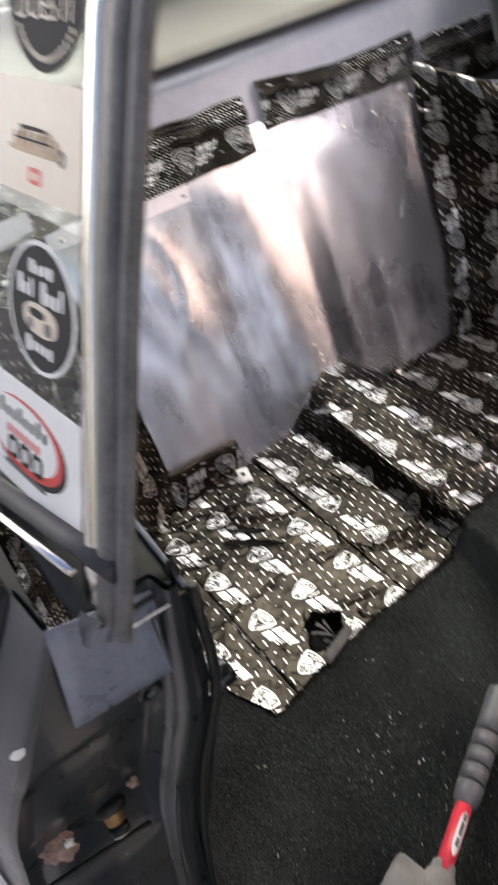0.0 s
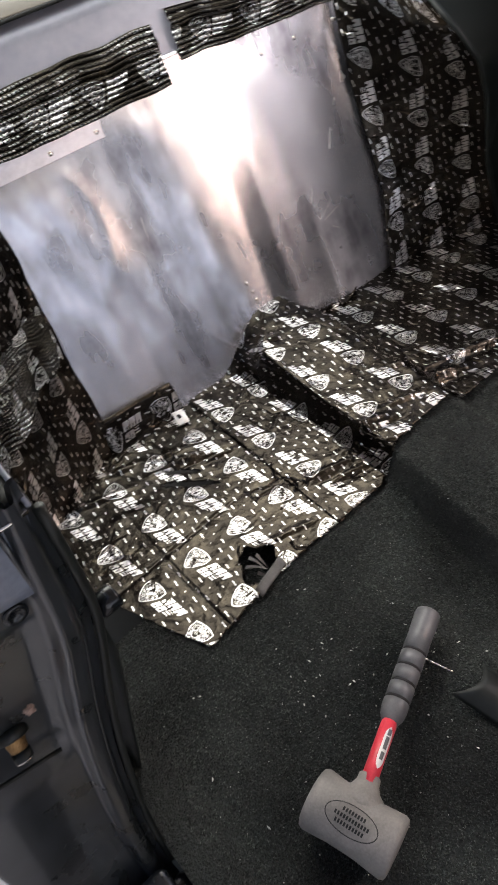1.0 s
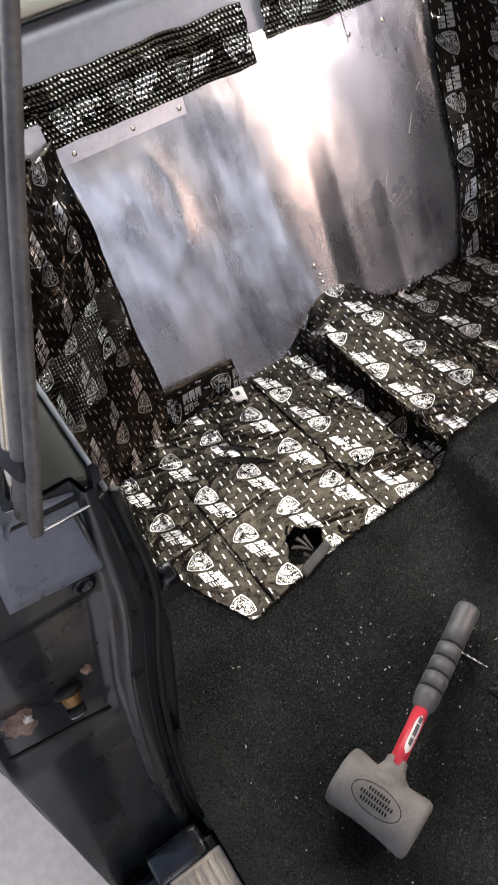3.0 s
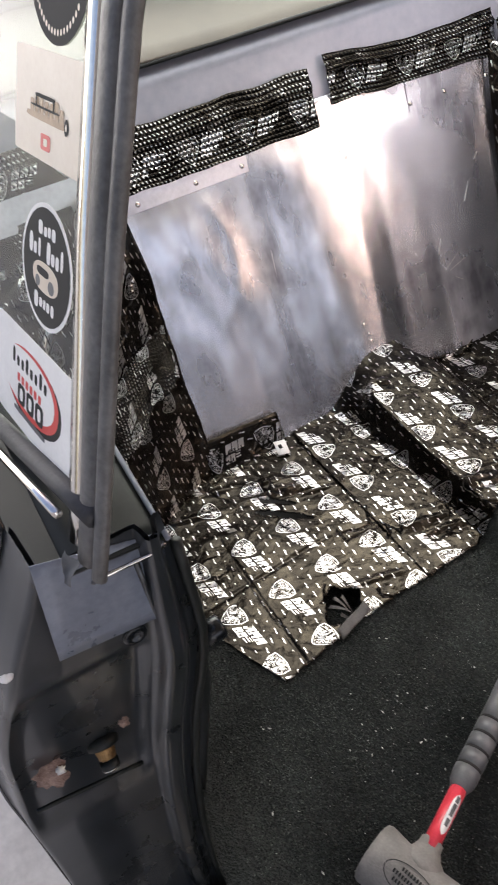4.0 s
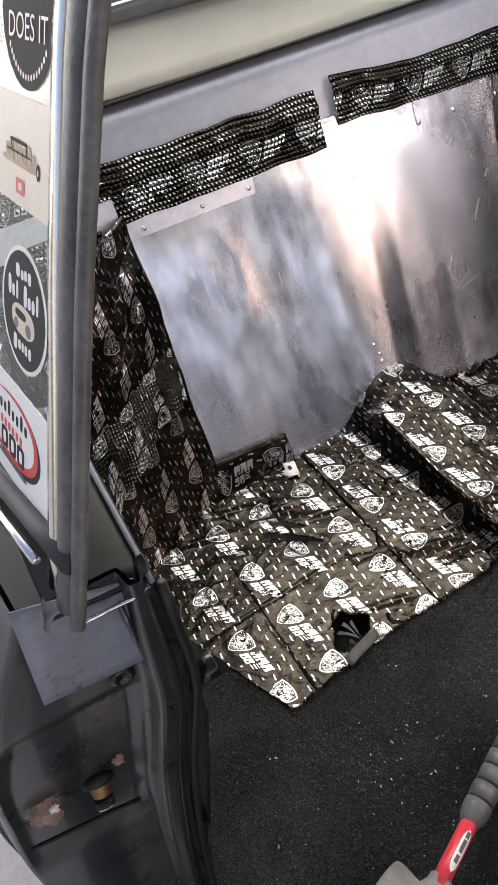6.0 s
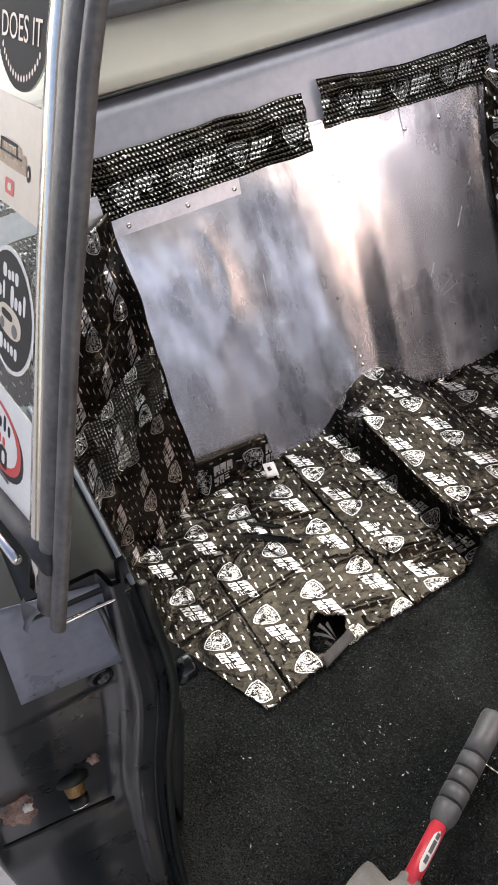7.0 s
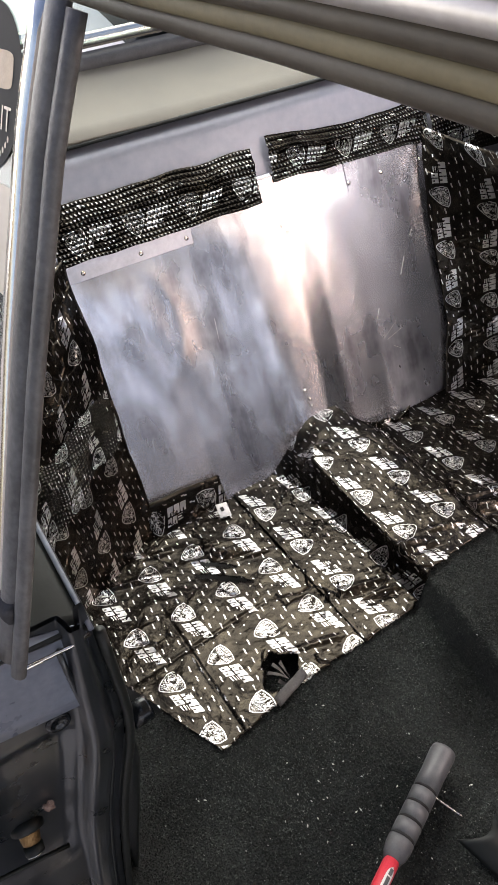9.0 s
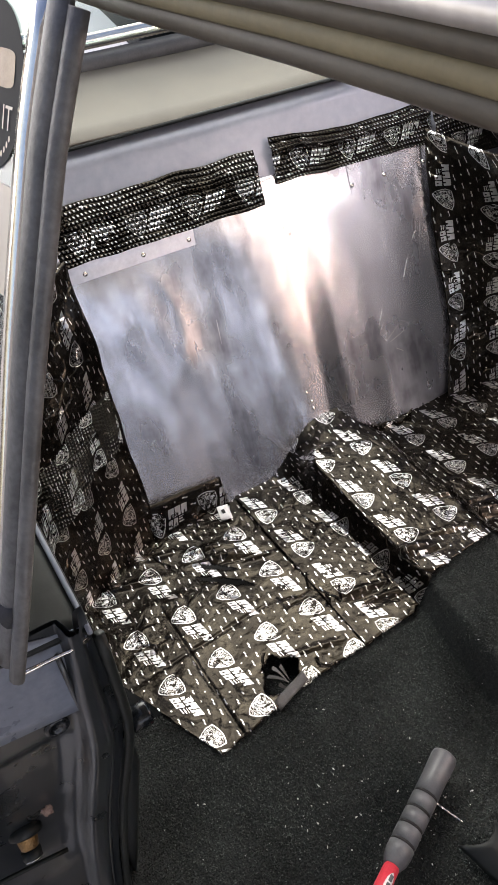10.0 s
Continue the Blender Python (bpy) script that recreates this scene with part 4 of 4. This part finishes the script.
# ---- front carpet ----
def carpet(a, b):
    x = -0.24 + 1.66 * a
    y = -1.3 + 1.42 * b
    z = floor_at(x, y) if y > -0.3 else floor_at(x, -0.3)
    z += -0.003 + 0.042 * noise.noise(Vector((x * 3.6, y * 3.6, 0.3))) * smooth01((-y + 0.02) / 0.1) + 0.004 * noise.noise(Vector((x * 11, y * 11, 0.7)))
    z += 0.03 * smooth01((-0.14 - x) / 0.08)
    z += 0.002 * noise.noise(Vector((x * 60, y * 60, 2))) - 0.035 * smooth01((y - 0.032) / 0.02) * smooth01((x - 0.10) / 0.02) * smooth01((0.30 - x) / 0.02)
    return (x, y, z)


tagged(part("carpet", sheet(carpet, 330, 280), CARPET), "worn black-green carpet on the front floor", "carpet", kind="structure")


def carpet_z(x, y):
    return carpet((x + 0.24) / 1.66, (y + 1.3) / 1.42)[2]


# the carpet's pile: short leaning tufts
prng = np.random.default_rng(7)
count = 70000
px, py = prng.uniform(-0.20, 0.86, count), prng.uniform(-0.62, 0.12, count)
ph, pd, pr = prng.uniform(0.003, 0.0065, count), prng.uniform(0, 2 * math.pi, count), prng.uniform(0.0007, 0.0016, count)
verts, faces = [], []
for x, y, h, d, r in zip(px.tolist(), py.tolist(), ph.tolist(), pd.tolist(), pr.tolist()):
    z = carpet_z(x, y) - 0.0005
    c, s_ = math.cos(d), math.sin(d)
    n = len(verts)
    verts += [(x - r * s_, y + r * c, z), (x + r * s_, y - r * c, z), (x + h * 0.8 * c, y + h * 0.8 * s_, z + h)]
    faces.append((n, n + 1, n + 2))
pile_mesh = bpy.data.meshes.new("carpet_pile")
pile_mesh.from_pydata(verts, [], faces)
pile_mesh.materials.append(PILE)
tagged(new("carpet_pile", pile_mesh), "short dark green-black pile of the carpet", "carpet pile", kind="stuff")


# ---- mallet ----
def mallet():
    ob = tagged(new("mallet"), "grey dead-blow mallet with red shaft lying on the carpet", "hammer")
    a, b = Vector((-0.018, -0.352, 0)), Vector((0.318, -0.200, 0))
    ax = (b - a).normalized()
    za, zb = 0.050, 0.024
    m = Matrix.Translation((a.x, a.y, za)) @ Vector((ax.x, ax.y, (zb - za) / (b - a).length)).to_track_quat("Z", "Y").to_matrix().to_4x4()
    L = 0.36
    part("shaft", lathe([(0.03, 0.0125), (0.155, 0.0125)], m, 16, 1.35), RED, ob, "red fibreglass shaft")
    grip = [(0.150, 0.012), (0.158, 0.015), (0.165, 0.0185), (0.178, 0.0205)]
    z = 0.190
    for k in range(4):
        grip += [(z, 0.0205), (z + 0.001, 0.0170), (z + 0.005, 0.0170), (z + 0.006, 0.0205)]
        z += 0.0285
    grip += [(z + 0.004, 0.0200), (0.350, 0.0215), (0.357, 0.0200), (L, 0.015)]
    part("grip", lathe(grip, m, 26), GRIP, ob, "ribbed grey rubber grip")
    for k in range(4):
        zz = 0.190 + 0.0285 * k
        part("grip_ring", lathe([(zz + 0.0008, 0.0192), (zz + 0.0052, 0.0192)], m, 26), INK, ob, "black ring in a groove of the grip")
    side = Vector((-0.303, 0.953, -0.10)).normalized()
    hm = Matrix.Translation((a.x, a.y, za)) @ side.to_track_quat("Z", "Y").to_matrix().to_4x4()
    part("head", lathe([(-0.068, 0.038), (-0.066, 0.043), (-0.060, 0.0455), (-0.02, 0.042), (0.02, 0.042), (0.060, 0.0455), (0.066, 0.043), (0.068, 0.038)], hm, 40), GREYR, ob, "grey rubber mallet head")
    part("neck", lathe([(0.010, 0.043), (0.026, 0.041), (0.038, 0.033), (0.048, 0.0225), (0.058, 0.0175), (0.068, 0.0165), (0.070, 0.014)], m, 30, 0.92), GREYR, ob)
    return ob, m, hm


mallet_ob, shaft_m, head_m = mallet()
up = (shaft_m.inverted().to_3x3() @ Vector((-0.35, -0.5, 0.8))).normalized()
ang = math.atan2(up.y, up.x)


def on_shaft(r, da, z):
    """A place on the shaft's skin, da metres round from the top."""
    q = ang + da / r
    return shaft_m @ Vector((r * math.cos(q), 1.35 * r * math.sin(q), z))


part("label", sheet(lambda a, b: on_shaft(0.0130, (a - 0.5) * 0.013 * (1 - (2 * abs(b - 0.5)) ** 6), 0.078 + 0.066 * b), 6, 14), WHITE, mallet_ob, "white label on the shaft")
for zz, w in ((0.092, 0.012), (0.108, 0.020), (0.130, 0.010)):
    part("print", sheet(lambda a, b: on_shaft(0.0133, (a - 0.5) * 0.006, zz + w * b), 4, 4), GRIP, mallet_ob)


def on_head(u, v, r=0.0432):
    """A place on the head's skin facing up: u along it, v round it."""
    d = (head_m.inverted().to_3x3() @ Vector((-0.12, -0.22, 0.95))).normalized()
    q = math.atan2(d.y, d.x) + v / r
    return head_m @ Vector((r * math.cos(q), r * math.sin(q), u))


ring = bmesh.new()
rv = [[ring.verts.new(on_head((0.040 - w) * math.cos(t), (0.021 - w) * math.sin(t), 0.0437)) for t in [2 * math.pi * k / 40 for k in range(40)]] for w in (0, 0.0015)]
for k in range(40):
    ring.faces.new((rv[0][k], rv[0][(k + 1) % 40], rv[1][(k + 1) % 40], rv[1][k]))
part("moulded_ring", ring, INK, mallet_ob, "oval line moulded in the head")
for j, (v, half) in enumerate(((0.010, 0.020), (0.001, 0.030), (-0.008, 0.024))):
    n = int(half / 0.0045)
    for k in range(-n, n):
        u = (k + 0.5) * 0.0045 * 1.0
        part("moulded_mark", sheet(lambda a, b: on_head(u - 0.0014 + 0.0028 * a, v - 0.0028 + 0.0056 * b, 0.0436), 1, 2), DULL, mallet_ob)

# ---- small things on the carpet ----
bitm = Matrix.Translation((0.255, -0.247, carpet_z(0.255, -0.247) + 0.006)) @ Vector((0.03, -0.075, 0.0)).to_track_quat("Z", "Y").to_matrix().to_4x4()
drill = part("drill_bit", lathe([(k * 0.002, 0.0021 + 0.0005 * math.sin(k * 1.1)) for k in range(40)] + [(0.082, 0.0005)], bitm, 10), CHROME)
tagged(drill, "bright steel twist drill bit beside the mallet", "drill bit")
trim = part("plastic_trim", sheet(lambda a, b: (0.235 + 0.075 * a + 0.03 * b, -0.318 - 0.13 * b - 0.02 * math.sin(3 * a), carpet_z(0.26, -0.36) + 0.010 + 0.018 * math.sin(math.pi * a)), 12, 12), DULL)
tagged(thick(trim, 0.003), "curved scrap of black plastic trim on the carpet", "trim piece")
chips = bmesh.new()
rnd = random.Random(4)
for k in range(300):
    x, y = rnd.uniform(-0.18, 0.5), rnd.uniform(-0.55, 0.01)
    if k > 150:
        x, y = 0.20 + rnd.gauss(0, 0.10), -0.20 + rnd.gauss(0, 0.09)
    if y > 0.0:
        continue
    r = rnd.choice((0.0004, 0.0005, 0.0006, 0.0008, 0.0014))
    z = carpet_z(x, y) + 0.0015
    q = rnd.uniform(0, 6.3)
    l = r * rnd.uniform(1, 3.2)
    vs = [chips.verts.new((x + math.cos(q + t) * (l if i % 2 == 0 else r), y + math.sin(q + t) * (l if i % 2 == 0 else r), z + rnd.uniform(0, 0.0012))) for i, t in enumerate((0, 1.6, 3.1, 4.7))]
    top = chips.verts.new((x, y, z + 0.0015))
    for i in range(4):
        chips.faces.new((vs[i], vs[(i + 1) % 4], top))
tagged(part("swarf", chips, CHIP, smooth=False), "pale metal chips and lint scattered on the carpet", "debris", kind="stuff")
